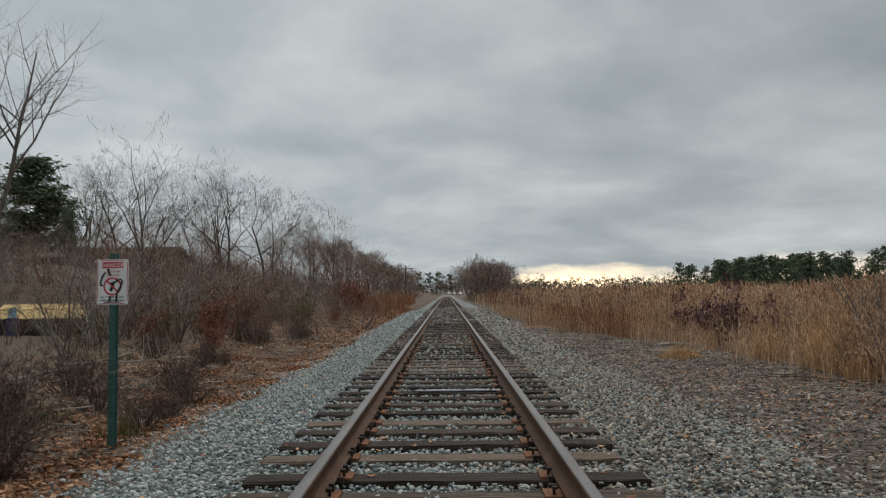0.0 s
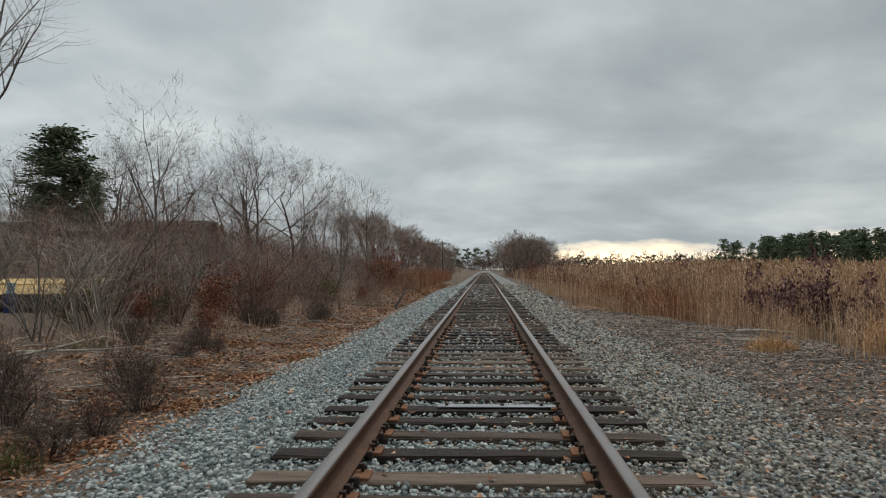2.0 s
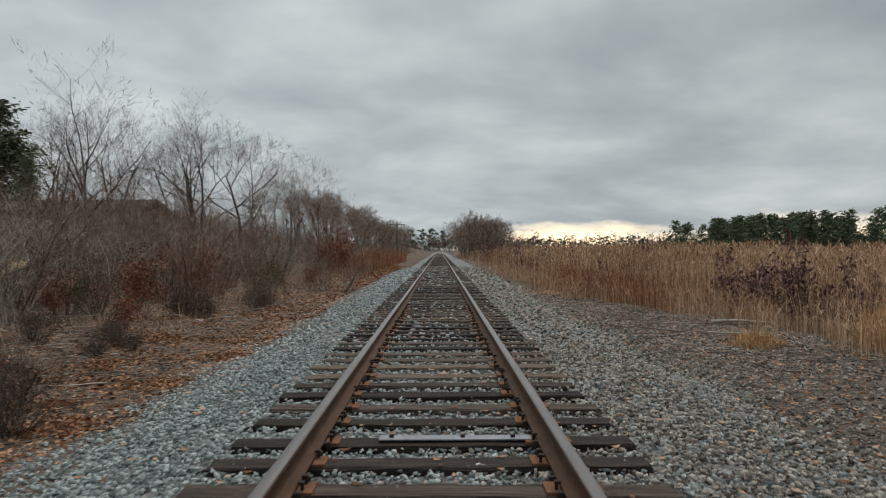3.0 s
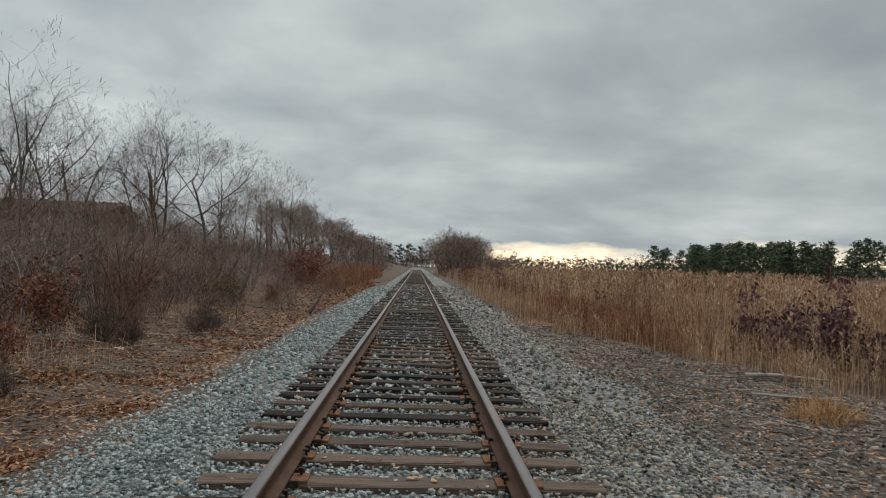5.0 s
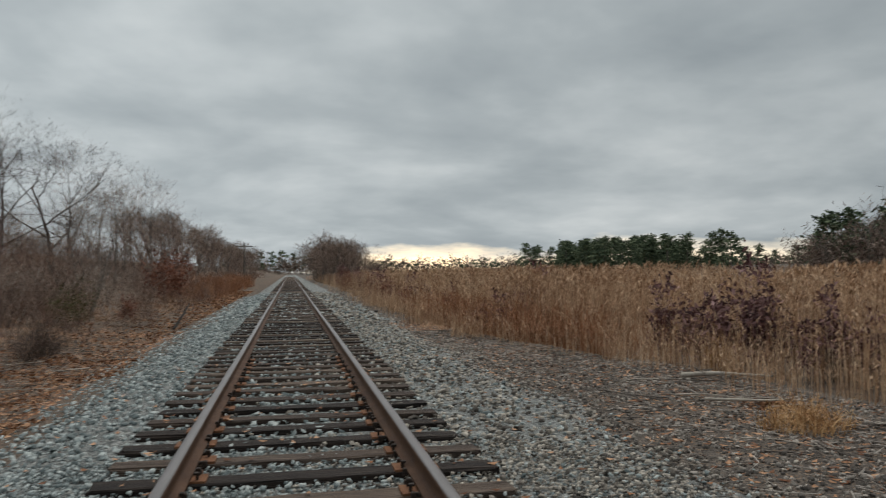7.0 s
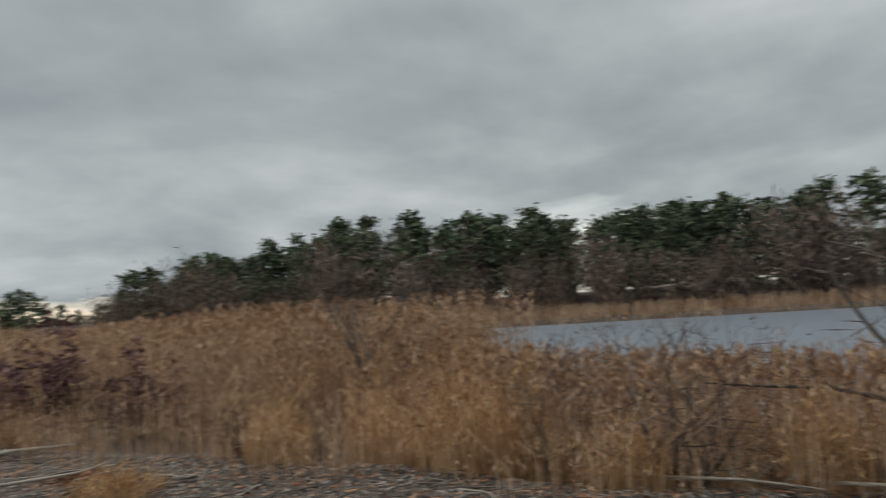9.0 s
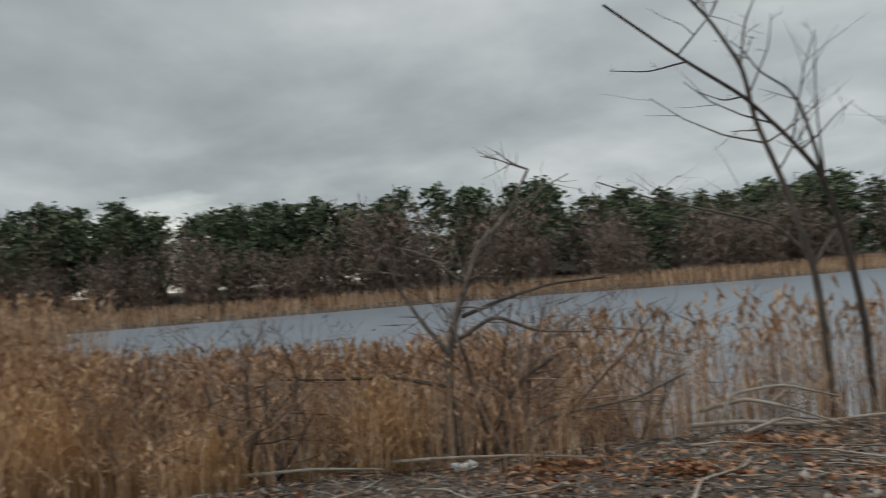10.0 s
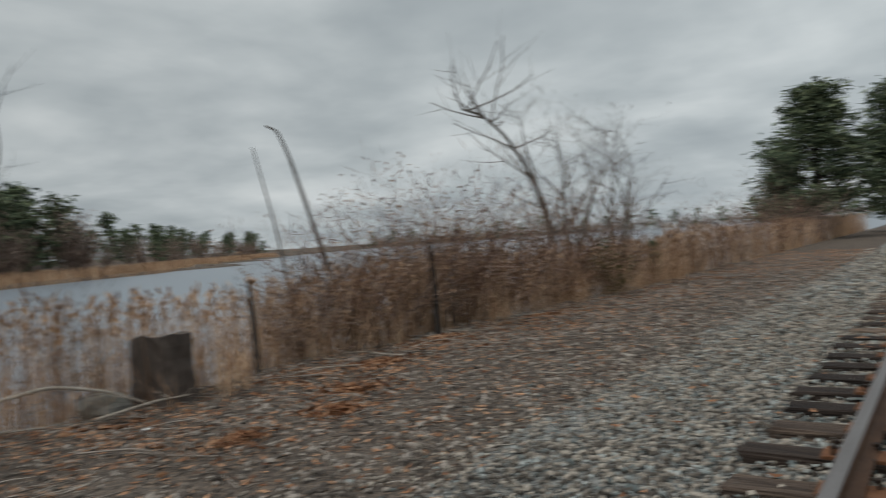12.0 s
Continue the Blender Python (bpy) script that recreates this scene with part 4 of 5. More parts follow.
def shrub_thing(name, seed, h, stems, mat, haze=520):
    """A leafless shrub: its branching stems, and the mass of fine twigs at their ends."""
    r_ = random.Random(seed)
    root = new(name)
    t, tips = Tubes(), []
    for _ in range(stems):
        a, o = r_.uniform(0, 6.28), r_.uniform(0.1, 0.8)
        d = np.array([math.cos(a) * o, math.sin(a) * o, 1.0])
        d /= np.linalg.norm(d)
        grow(t, r_, (math.cos(a) * 0.2 * r_.random(), math.sin(a) * 0.2 * r_.random(), -0.08), d, h * r_.uniform(0.5, 1.0), 0.0125 * h ** 0.5, 1, 0.5, 0.26, tips, (4, 6), 0.03)
    part("woody_base", t.mesh("woody_base", mat), None, root)
    v, f = twig_haze(tips, haze, h * 0.10, 0.0042)
    tagged(part("twig_mass", np_mesh("twig_mass", v, f, mat), None, root), kind="stuff")
    return root


def leafy(seed, h, stems, mat, leaf, size, per_tip):
    """A shrub that has kept its dead leaves."""
    root = new("leafy_shrub")
    me, tips = shrub(seed, h, stems, mat, 0.45, 2, 60)
    part("woody_base", me, None, root)
    c = np.repeat(tips, per_tip, axis=0) + rng.normal(0, 0.07 * h, (len(tips) * per_tip, 3))
    c[:, 2] = np.maximum(c[:, 2], 0.08)
    v, f = leaf_cloud(c, size, 0.2)
    tagged(part("foliage", np_mesh("foliage", v, f, leaf), None, root), kind="stuff")
    return root


BRUSH = "tangled leafless brown shrub in a thicket"
brush = []
for s, h, st, m in ((31, 1.8, 14, M_TWIG), (32, 2.2, 12, M_RED_TWIG), (33, 1.4, 16, M_TWIG), (34, 2.6, 10, M_TWIG), (35, 1.1, 16, M_RED_TWIG), (36, 2.6, 7, M_BARK), (37, 2.0, 9, M_PALE)):
    ob = shrub_thing("brush_shrub", s, h, st, m, 420)
    tagged(ob, BRUSH, "shrub", "thicket on the slope")
    brush.append(ob)
random.seed(5)
thick = []
arrays = []
for s, h, st, m in ((51, 1.8, 6, M_TWIG), (52, 2.2, 6, M_RED_TWIG), (53, 1.5, 7, M_TWIG), (54, 2.6, 5, M_TWIG), (55, 1.3, 7, M_RED_TWIG)):
    me = shrub(s, h, st, m, 0.5, 1, 300)[0]
    v = np.zeros(len(me.vertices) * 3, dtype=np.float32)
    me.vertices.foreach_get("co", v)
    f = np.zeros(len(me.polygons) * 3, dtype=np.int32)
    me.polygons.foreach_get("vertices", f)
    arrays.append((v.reshape(-1, 3), f.reshape(-1, 3), np.full(len(f) // 3, 1 if me.materials[0] == M_RED_TWIG else 0)))
singles = 0
for k in range(560):
    y = 9 + 80 * random.random() ** 1.15
    near = -6.4 - 0.12 * max(0, 26 - y)
    x = near - abs(random.gauss(0, 1)) * (7 + 0.16 * y)
    if 20 < y < 28 and abs(x + 14.2) < 2.0 + (y < 25) * 0.4:
        continue
    if y < 27 and -0.63 < x / (y + 1.5) < -0.46 and random.random() < 0.85:
        continue
    q, s = random.randrange(5), random.uniform(0.75, 1.3)
    if y < 40 and singles < 230:
        place(brush[q if singles % 4 else 5 + singles // 4 % 2], x, y, None, None, s)
        singles += 1
    else:
        thick.append((arrays[q], x, y, float(land(x, y)), s))
for k in range(60):
    y = 80 + 120 * random.random()
    x = -6.0 - abs(random.gauss(0, 1)) * 5
    thick.append((arrays[random.randrange(5)], x, y, float(land(x, y)), random.uniform(0.9, 1.5)))
for k in range(150):
    y = 21 + 60 * random.random()
    x = -4.0 - 0.012 * (y - 21) - abs(random.gauss(0, 1)) * 1.5
    thick.append((arrays[random.randrange(5)], x, y, float(land(x, y)), random.uniform(0.22, 0.55)))
for k in range(40):
    y = 45 + 110 * random.random()
    x = 4.6 + abs(random.gauss(0, 1)) * 2.0
    thick.append((arrays[random.randrange(5)], x, y, float(land(x, y)), random.uniform(0.5, 0.9)))
for x, y, s, k in ((-12.6, 22.6, 0.5, 5), (-13.6, 22.9, 0.45, 0), (-11.9, 22.0, 0.5, 6), (-14.6, 22.4, 0.4, 4), (-12.0, 19.5, 0.5, 5), (-10.2, 18.5, 0.5, 6)):
    place(brush[k], x, y, None, None, s)
tagged(woods("thicket", "dense tangle of leafless brown brush along the slope", thick, (M_TWIG, M_RED_TWIG)), "", "thicket")
# bare shrubs on the water's edge
for x, y, s, k in ((6.6, 7.5, 0.95, 0), (7.0, 8.9, 0.8, 2), (7.2, 6.6, 0.6, 4), (7.4, -1.5, 1.1, 0), (7.6, -3.2, 1.2, 1), (7.2, -5.2, 1.1, 3), (7.0, -7.5, 1.1, 1), (6.9, -10.5, 1.0, 0), (6.8, -13.5, 1.0, 2), (6.6, -18, 1.0, 1), (6.6, -24, 1.1, 0), (6.6, -30, 1.2, 3), (8.9, 17.2, 0.6, 2), (8.4, 17.0, 0.55, 4), (7.4, 13.9, 0.6, 2), (7.8, 9.8, 0.7, 0), (7.6, 0.4, 0.8, 4), (7.3, -2.4, 1.0, 0), (7.6, -4.2, 1.1, 3), (7.1, -6.3, 0.9, 0), (7.0, -9.0, 1.0, 1), (6.9, -12, 0.9, 4), (6.8, -15.5, 1.0, 0), (6.7, -21, 1.0, 2), (6.6, -27, 1.2, 1), (6.4, -34, 1.3, 3), (6.2, -38, 1.3, 0), (7.3, 7.9, 0.7, 1), (7.0, 9.6, 0.7, 0), (7.5, 11.6, 0.7, 2), (7.1, -3.6, 0.9, 1), (7.3, -5.0, 1.0, 1), (7.0, -7.6, 0.9, 4), (7.4, -1.0, 0.9, 1), (7.1, 0.0, 0.7, 2), (6.9, -10.0, 0.8, 0), (6.5, 9.3, 0.5, 6), (6.9, 6.4, 0.5, 5), (6.5, 10.6, 0.5, 5), (7.0, 8.2, 0.6, 6), (7.3, 5.2, 0.5, 6), (7.2, 2.9, 0.45, 5)):
    place(brush[k], x, y, None, None, s)

oak = tagged(leafy(41, 1.3, 6, M_TWIG, M_OAK, 0.085, 8), "young oak with curled purple-brown dead leaves before reeds", "shrub", "leafy shrubs")
for x, y, s in ((6.85, 20.4, 0.8), (7.45, 19.3, 1.0), (7.75, 18.7, 0.7), (8.15, 18.0, 0.72), (7.2, 19.8, 0.6), (8.4, 17.4, 0.55)):
    place(oak, x, y, None, None, s * 0.72, s * 1.1)
for x, y, s in ((4.7, 25.3, 0.62), (7.3, 30.0, 1.1), (5.2, 33, 0.7), (6.1, 28.3, 0.7), (4.6, 46, 0.9), (5.0, 52, 1.0), (4.6, 60, 1.0), (5.3, 40, 0.9), (4.5, 72, 1.2)):
    place(oak, x, y, None, None, s * 0.75, s)
red = tagged(leafy(42, 1.3, 8, M_RED_TWIG, M_RED_LEAF, 0.06, 7), "low shrub hung with rust-red dead leaves", "shrub", "leafy shrubs")
for x, y, s in ((-5.8, 18.2, 0.8), (-7.3, 17.6, 0.55), (-5.2, 15.4, 0.45), (-6.6, 24.5, 0.75), (-9.0, 23, 0.6), (-5.6, 47, 1.3), (-6.4, 49, 1.4), (-4.9, 32, 0.5), (-8.8, 30, 0.8), (7.3, 7.4, 0.4), (7.0, 11.8, 0.5), (7.3, -5.4, 0.5), (4.5, 29, 0.5), (4.3, 36, 0.6), (4.3, 43, 0.7), (4.8, 49, 0.8), (5.0, 56, 0.9), (4.4, 65, 0.9), (4.7, 80, 1.1)):
    place(red, x, y, None, None, s * 0.8, s)
weed = tagged(leafy(43, 0.8, 9, M_TWIG, M_GREEN, 0.035, 4), "low dull green weedy shrub beside the track", "shrub", "leafy shrubs")
for x, y, s in ((-6.8, 20.5, 1.0), (-5.6, 29, 1.0), (-6.2, 31, 1.1), (-7.8, 19.2, 1.0), (-8.8, 18, 1.0), (6.7, -8.6, 1.1)):
    place(weed, x, y, None, None, s)
dark = tagged(shrub_thing("low_shrub", 44, 0.75, 32, M_DARK_TWIG, 1500), "dense dark brown leafless shrub in leaf litter", "shrub", "low shrubs")
for x, y, s in ((-4.1, 5.3, 1.1), (-4.5, 5.0, 1.15), (-3.75, 4.9, 0.8), (-4.2, 4.6, 0.8), (-3.5, 7.4, 0.6), (-4.4, 8.3, 0.75), (-3.6, 9.4, 0.6), (-4.2, 10.4, 0.8), (-5.3, 9.4, 0.9), (-5.0, 7.0, 0.9), (-3.5, 8.3, 0.5), (8.3, 17.9, 0.8), (6.4, 14.0, 0.7)):
    place(dark, x, y, None, None, s)

random.seed(77)
for k in range(32):
    y = random.uniform(5.5, 24)
    x = -4.3 - abs(random.gauss(0, 1)) * 2.6
    if y < 20 and -0.63 < x / (y + 1.5) < -0.46 and random.random() < 0.5:
        continue
    s = random.uniform(0.35, 0.85)
    place(dark if k % 3 else brush[(1, 4, 6)[k // 3 % 3]], x, y, None, None, s if k % 3 else s * 0.6)


# ---------------------------------------------------------------- litter on the ground
def make_litter():
    n = 44000
    py = rng.uniform(-26, 30, n)
    left = rng.uniform(0, 1, n) < 0.62
    px = np.where(left, -3.0 - 6.0 * rng.uniform(0, 1, n) ** 1.5, 2.6 + (bank_edge(py) - 2.3) * rng.uniform(0, 1, n) ** 0.8)
    c = np.stack([px, py, land(px, py) + 0.012], 1)
    a = unit(n)
    a[:, 2] *= 0.25
    b = np.cross(a, np.array((0, 0, 1.0)))
    s = rng.uniform(0.022, 0.062, n)[:, None]
    v, f = cards(c, a * s, b * s * 0.5)
    m = 900
    py = rng.uniform(-4, 20, m)
    px = rng.uniform(-3, 2.8, m)
    c = np.stack([px, py, np.where(np.abs(px) < 1.3, 0.012, bed_top(px) + 0.03)], 1)
    s = rng.uniform(0.025, 0.05, m)[:, None]
    a = unit(m)
    a[:, 2] *= 0.2
    v2, f2 = cards(c, a * s, np.cross(a, np.array((0, 0, 1.0))) * s * 0.6)
    m = 12000
    py = rng.uniform(3.0, 24, m)
    px = -3.0 - np.abs(rng.normal(0, 1.7, m)) - 0.3 * np.sin(py * 1.1)
    far_side = rng.uniform(0, 1, m) < 0.22
    py = np.where(far_side, rng.uniform(-14, 10, m), py)
    px = np.where(far_side, bank_edge(py) - 0.3 - np.abs(rng.normal(0, 0.9, m)), px)
    py = py + 0.8 * np.sin(py * 2.9)
    c = np.stack([px, py, land(px, py) + rng.uniform(0.008, 0.035, m)], 1)
    a = unit(m)
    a[:, 2] *= 0.4
    s = rng.uniform(0.025, 0.055, m)[:, None]
    v3, f3 = cards(c, a * s, np.cross(a, unit(m)) * s * 0.6)
    m = 9000
    py = 16 + 60 * rng.uniform(0, 1, m) ** 1.3
    px = -3.2 - np.abs(rng.normal(0, 2.0, m))
    c = np.stack([px, py, land(px, py) + 0.015], 1)
    a = unit(m)
    a[:, 2] *= 0.4
    s = (0.03 + 0.0016 * (py - 16))[:, None] * rng.uniform(0.7, 1.4, m)[:, None]
    heaps = [cards(c, a * s, np.cross(a, unit(m)) * s * 0.6)]
    for x, y, r in ((-3.5, 6.4, 0.45), (-3.7, 7.1, 0.4), (-3.3, 7.8, 0.3), (-3.25, 9.6, 0.35), (-3.9, 10.6, 0.4), (-3.2, 11.8, 0.35), (-4.0, 9.2, 0.3), (-3.1, 14.2, 0.4), (-4.4, 13.0, 0.5), (-4.6, 15.4, 0.5), (-3.4, 4.6, 0.4),
                    (4.7, 2.1, 0.3), (5.2, 1.3, 0.35), (5.8, 0.2, 0.5), (6.2, -1.8, 0.5), (4.6, 3.2, 0.25), (5.9, 7.2, 0.35), (5.5, 6.4, 0.3), (6.2, 5.6, 0.35), (5.0, 14.8, 0.3), (5.3, 5.0, 0.3), (6.0, -4.5, 0.6)):
        q = int(420 * r / 0.4)
        a, d = rng.uniform(0, 2 * np.pi, q), r * np.abs(rng.normal(0, 0.6, q))
        hx, hy = x + d * np.cos(a), y + 1.5 * d * np.sin(a)
        c = np.stack([hx, hy, land(hx, hy) + rng.uniform(0.008, 0.06, q) * np.exp(-(d / r) ** 2)], 1)
        a = unit(q)
        a[:, 2] *= 0.5
        s = rng.uniform(0.025, 0.05, q)[:, None]
        heaps.append(cards(c, a * s, np.cross(a, unit(q)) * s * 0.65))
    tagged(new("fallen_leaves", joined("fallen_leaves", [(v, f), (v2, f2), (v3, f3)] + heaps, M_LEAF)), "scattered orange-brown fallen oak leaves", "leaves", kind="stuff")
    t = Tubes()
    for _ in range(15000):
        y = random.uniform(-20, 26)
        x = -3.2 - 5 * random.random() ** 1.2 if random.random() < 0.55 else 2.7 + (float(bank_edge(y)) - 2.5) * random.random() ** 0.7
        L = random.uniform(0.04, 0.17) * random.choice((1, 1, 1, 1, 1.6, 3.5))
        a = random.uniform(0, 6.28)
        z = float(land(x, y)) + random.uniform(0.008, 0.035)
        dx, dy = math.cos(a) * L / 2, math.sin(a) * L / 2
        k = random.uniform(-0.12, 0.12) * L
        r = random.uniform(0.0025, 0.0065) * (1.5 if L > 0.6 else 1)
        t.add([(x - dx, y - dy, z), (x - dy * k * 4, y + dx * k * 4, z + 0.01), (x + dx, y + dy, z + random.uniform(-0.005, 0.03))], [r, r * 0.9, r * 0.5], 3)
    tagged(new("ground_twigs", t.mesh("ground_twigs", M_LIT_TWIG)), "scattered grey dead twigs and stalks", "twigs", kind="stuff")


make_litter()


def branch(name, label, pts, radius, mat, forks=3, seed=0):
    """A fallen or standing branch: a curved limb with side shoots."""
    r_ = random.Random(seed)
    t, tips = Tubes(), []
    pts = np.array(pts, dtype=float)
    u = np.linspace(0, 1, len(pts))
    uu = np.linspace(0, 1, 4 * len(pts))
    fine = np.stack([np.interp(uu, u, pts[:, k]) for k in range(3)], 1)
    fine[1:-1] = (fine[:-2] + 2 * fine[1:-1] + fine[2:]) / 4
    t.add(fine, np.linspace(radius, radius * 0.35, len(fine)), 6)
    for _ in range(forks):
        k = r_.randrange(len(fine) // 3, len(fine))
        d = np.array([r_.gauss(0, 1), r_.gauss(0, 1), r_.uniform(0, 1.2)])
        d /= np.linalg.norm(d)
        grow(t, r_, fine[k], d, np.linalg.norm(pts[-1] - pts[0]) * r_.uniform(0.1, 0.3), radius * 0.32, 1, 0.5, 0.2, tips, (2, 4), 0.05)
    return tagged(new(name, t.mesh(name, mat)), label, "branch")


# the pale double tree on the bank
def bank_tree():
    root = tagged(new("bare_tree"), "bare grey tree with two leaning trunks on the bank", "tree")
    limbs = [
        ([(7.15, 4.25, -0.4), (7.1, 4.29, 0.66), (7.1, 4.38, 1.3), (7.1, 4.55, 1.97), (7.08, 4.84, 2.33), (7.05, 5.2, 2.7), (7.0, 5.7, 3.03), (6.95, 6.4, 3.57)], 0.036, M_LIMB, 7),
        ([(7.2, 4.57, -0.4), (7.15, 4.63, 0.69), (7.15, 4.68, 1.2), (7.15, 4.88, 1.94), (7.13, 5.09, 2.5), (7.1, 5.17, 2.97), (7.05, 5.44, 3.4), (7.0, 5.8, 3.8)], 0.038, M_BARK, 6),
        ([(7.15, 5.17, 2.97), (7.2, 5.08, 3.4), (7.2, 4.85, 3.85)], 0.014, M_BARK, 5),
        ([(7.1, 4.55, 1.97), (7.05, 4.62, 2.24), (7.0, 4.74, 2.6), (7.0, 4.84, 2.74), (7.0, 5.07, 2.9), (7.0, 5.2, 3.1)], 0.019, M_LIMB, 4),
        ([(7.15, 4.7, 1.26), (7.2, 4.96, 1.56), (7.25, 5.5, 1.72), (7.3, 6.03, 1.88), (7.3, 6.5, 2.06)], 0.016, M_BARK, 7),
        ([(7.15, 4.66, 1.18), (7.25, 4.4, 1.48), (7.3, 4.1, 1.6)], 0.02, M_BARK, 3),
        ([(7.1, 4.53, 1.9), (7.1, 4.55, 2.62), (7.1, 4.5, 3.2)], 0.012, M_BARK, 5),
        ([(7.1, 5.12, 2.75), (7.15, 4.9, 3.15), (7.15, 4.85, 3.45)], 0.011, M_BARK, 2),
        ([(7.05, 5.2, 2.7), (7.0, 5.4, 2.66), (6.95, 5.65, 2.75)], 0.009, M_LIMB, 2),
        ([(7.0, 5.7, 3.03), (6.95, 6.05, 2.95), (6.9, 6.4, 2.97)], 0.009, M_LIMB, 2),
    ]
    for k, (pts, r, mat, forks) in enumerate(limbs):
        ob = branch("trunk" if k < 2 else "limb", "", pts, r, mat, forks, 60 + k)
        ob.parent = root
        del ob["category"]


bank_tree()
branch("dead_sapling", "thin standing dead sapling among reeds", [(7.2, 4.15, -0.4), (7.15, 4.05, 0.4), (7.15, 3.9, 1.12), (7.18, 3.64, 1.7), (7.2, 3.44, 2.2), (7.2, 3.47, 2.65)], 0.024, M_DARK_BARK, 6, 81)
branch("dead_sapling", "broken leaning grey dead trunk in shallow water", [(9.2, -3.6, -1.2), (9.25, -3.0, 0.6), (9.3, -2.6, 1.7), (9.3, -2.2, 2.7), (9.3, -1.95, 3.15), (9.35, -1.75, 3.22)], 0.045, M_BARK, 0, 82)
branch("dead_sapling", "thin leaning grey dead trunk in shallow water", [(9.4, -2.4, -1.2), (9.35, -1.85, 1.5), (9.3, -1.4, 2.85)], 0.03, M_BARK, 0, 83)
branch("arched_branch", "arched pale bare branch touching the ground", [(7.0, 4.0, -0.1), (6.85, 3.85, 0.14), (6.75, 3.4, 0.2), (6.65, 2.95, 0.08), (6.55, 2.6, -0.1)], 0.026, M_PALE, 1, 84)
for k, pts in enumerate((
        [(6.75, 6.0, -0.08), (6.65, 5.6, -0.05), (6.6, 5.2, -0.1), (6.65, 4.5, -0.07), (6.8, 3.7, -0.1)],
        [(6.85, 5.9, 0.02), (6.7, 5.55, 0.12), (6.6, 5.25, 0.05), (6.45, 4.9, -0.08)],
        [(6.7, 5.8, -0.1), (6.75, 5.65, 0.16), (6.8, 5.2, 0.2), (6.85, 4.7, 0.06)],
        [(6.4, 5.7, -0.09), (6.55, 5.3, -0.02), (6.4, 5.0, -0.09)],
        [(6.3, 8.6, -0.1), (6.15, 8.1, -0.06), (6.2, 7.5, -0.09), (6.05, 7.0, -0.1)],
        [(6.2, 9.6, -0.1), (6.05, 9.0, -0.05), (6.1, 8.5, -0.1)],
        [(6.4, 3.2, -0.1), (6.3, 2.7, -0.04), (6.5, 2.2, -0.1)])):
    tagged(branch("driftwood", "bleached crooked branch lying on twigs", pts, 0.024 if k < 3 else 0.018, M_PALE, 5, 185 + k), group="driftwood on the bank")
branch("driftwood", "bleached fallen branch on the chips", [(5.1, 17.0, -0.1), (5.5, 16.8, -0.06), (6.2, 16.6, -0.1)], 0.04, M_PALE, 3, 86)
branch("driftwood", "pale thick fallen limb in leaf litter", [(-3.3, 3.4, -0.24), (-3.0, 3.75, -0.22), (-2.85, 3.9, -0.26)], 0.05, M_PALE, 1, 87)
branch("fallen_branch", "pale forked fallen branch in leaf litter", [(-6.5, 10.0, -0.05), (-5.6, 10.6, 0.15), (-5.0, 11.3, 0.3)], 0.03, M_PALE, 4, 88)
branch("fallen_branch", "pale forked fallen branch in leaf litter", [(-6.8, 12.2, 0.0), (-5.4, 12.0, 0.05), (-4.6, 12.4, 0.1)], 0.022, M_PALE, 4, 89)
branch("fallen_branch", "grey fallen branch on chips", [(4.4, 15.2, -0.1), (5.0, 14.8, -0.08), (5.5, 15.1, -0.1)], 0.018, M_PALE, 3, 90)
branch("dead_log", "dark broken log leaning at the ballast edge", [(-3.4, 31, -0.3), (-3.2, 31.6, 0.1), (-3.1, 32.1, 0.4)], 0.05, M_DARK_BARK, 0, 91)
branch("upright_branch", "crooked pale dead branch standing in brush", [(-4.3, 4.6, -0.2), (-4.35, 4.8, 0.1), (-4.2, 4.75, 0.25), (-4.4, 4.9, 0.55)], 0.03, M_PALE, 3, 92)
sticks = []
for k, (mat, L) in enumerate(((M_PALE, 1.1), (M_BARK, 1.5), (M_PALE, 0.8), (M_LIT_TWIG, 1.2))):
    sticks.append(branch("fallen_stick", "bleached forked stick lying on the ground", [(-L / 2, 0, 0.03), (-L / 6, 0.12 * L, 0.06), (L / 5, 0.02, 0.07), (L / 2, 0.1 * L, 0.05)], 0.014, mat, 5, 120 + k))
    tagged(sticks[-1], group="fallen sticks")
random.seed(78)
for k in range(170):
    if k % 5 < 3:
        y = random.uniform(3, 22)
        x = -3.7 - abs(random.gauss(0, 1)) * 2.2
    else:
        y = random.uniform(-6, 19)
        x = float(bank_edge(y)) - 0.2 - abs(random.gauss(0, 1)) * 0.9
    place(sticks[random.randrange(4)], x, y, float(land(x, y)), None, random.uniform(0.5, 1.15), random.uniform(0.4, 0.8))
arch = tagged(bare_tree(71, 3.2, 0.04, M_BARK, M_BARK, 2, 0.3, 3, (3, 5), 0.6, (0.1, 0.45)), "small leaning leafless tree among marsh reeds", "tree")
place(arch, 8.7, 13.3, -0.4, 0.0)
arch2 = tagged(spreading_tree(72, 4.9, 0.07, 3, 0.3, 0.75, 160, M_BARK, M_BARK, (3, 5)), "many-stemmed leafless grey tree on the bank", "tree")
place(arch2, 7.8, -9.3, -0.3, 0.9)
place(arch2, 7.6, -12.2, -0.3, 2.6, 0.9)
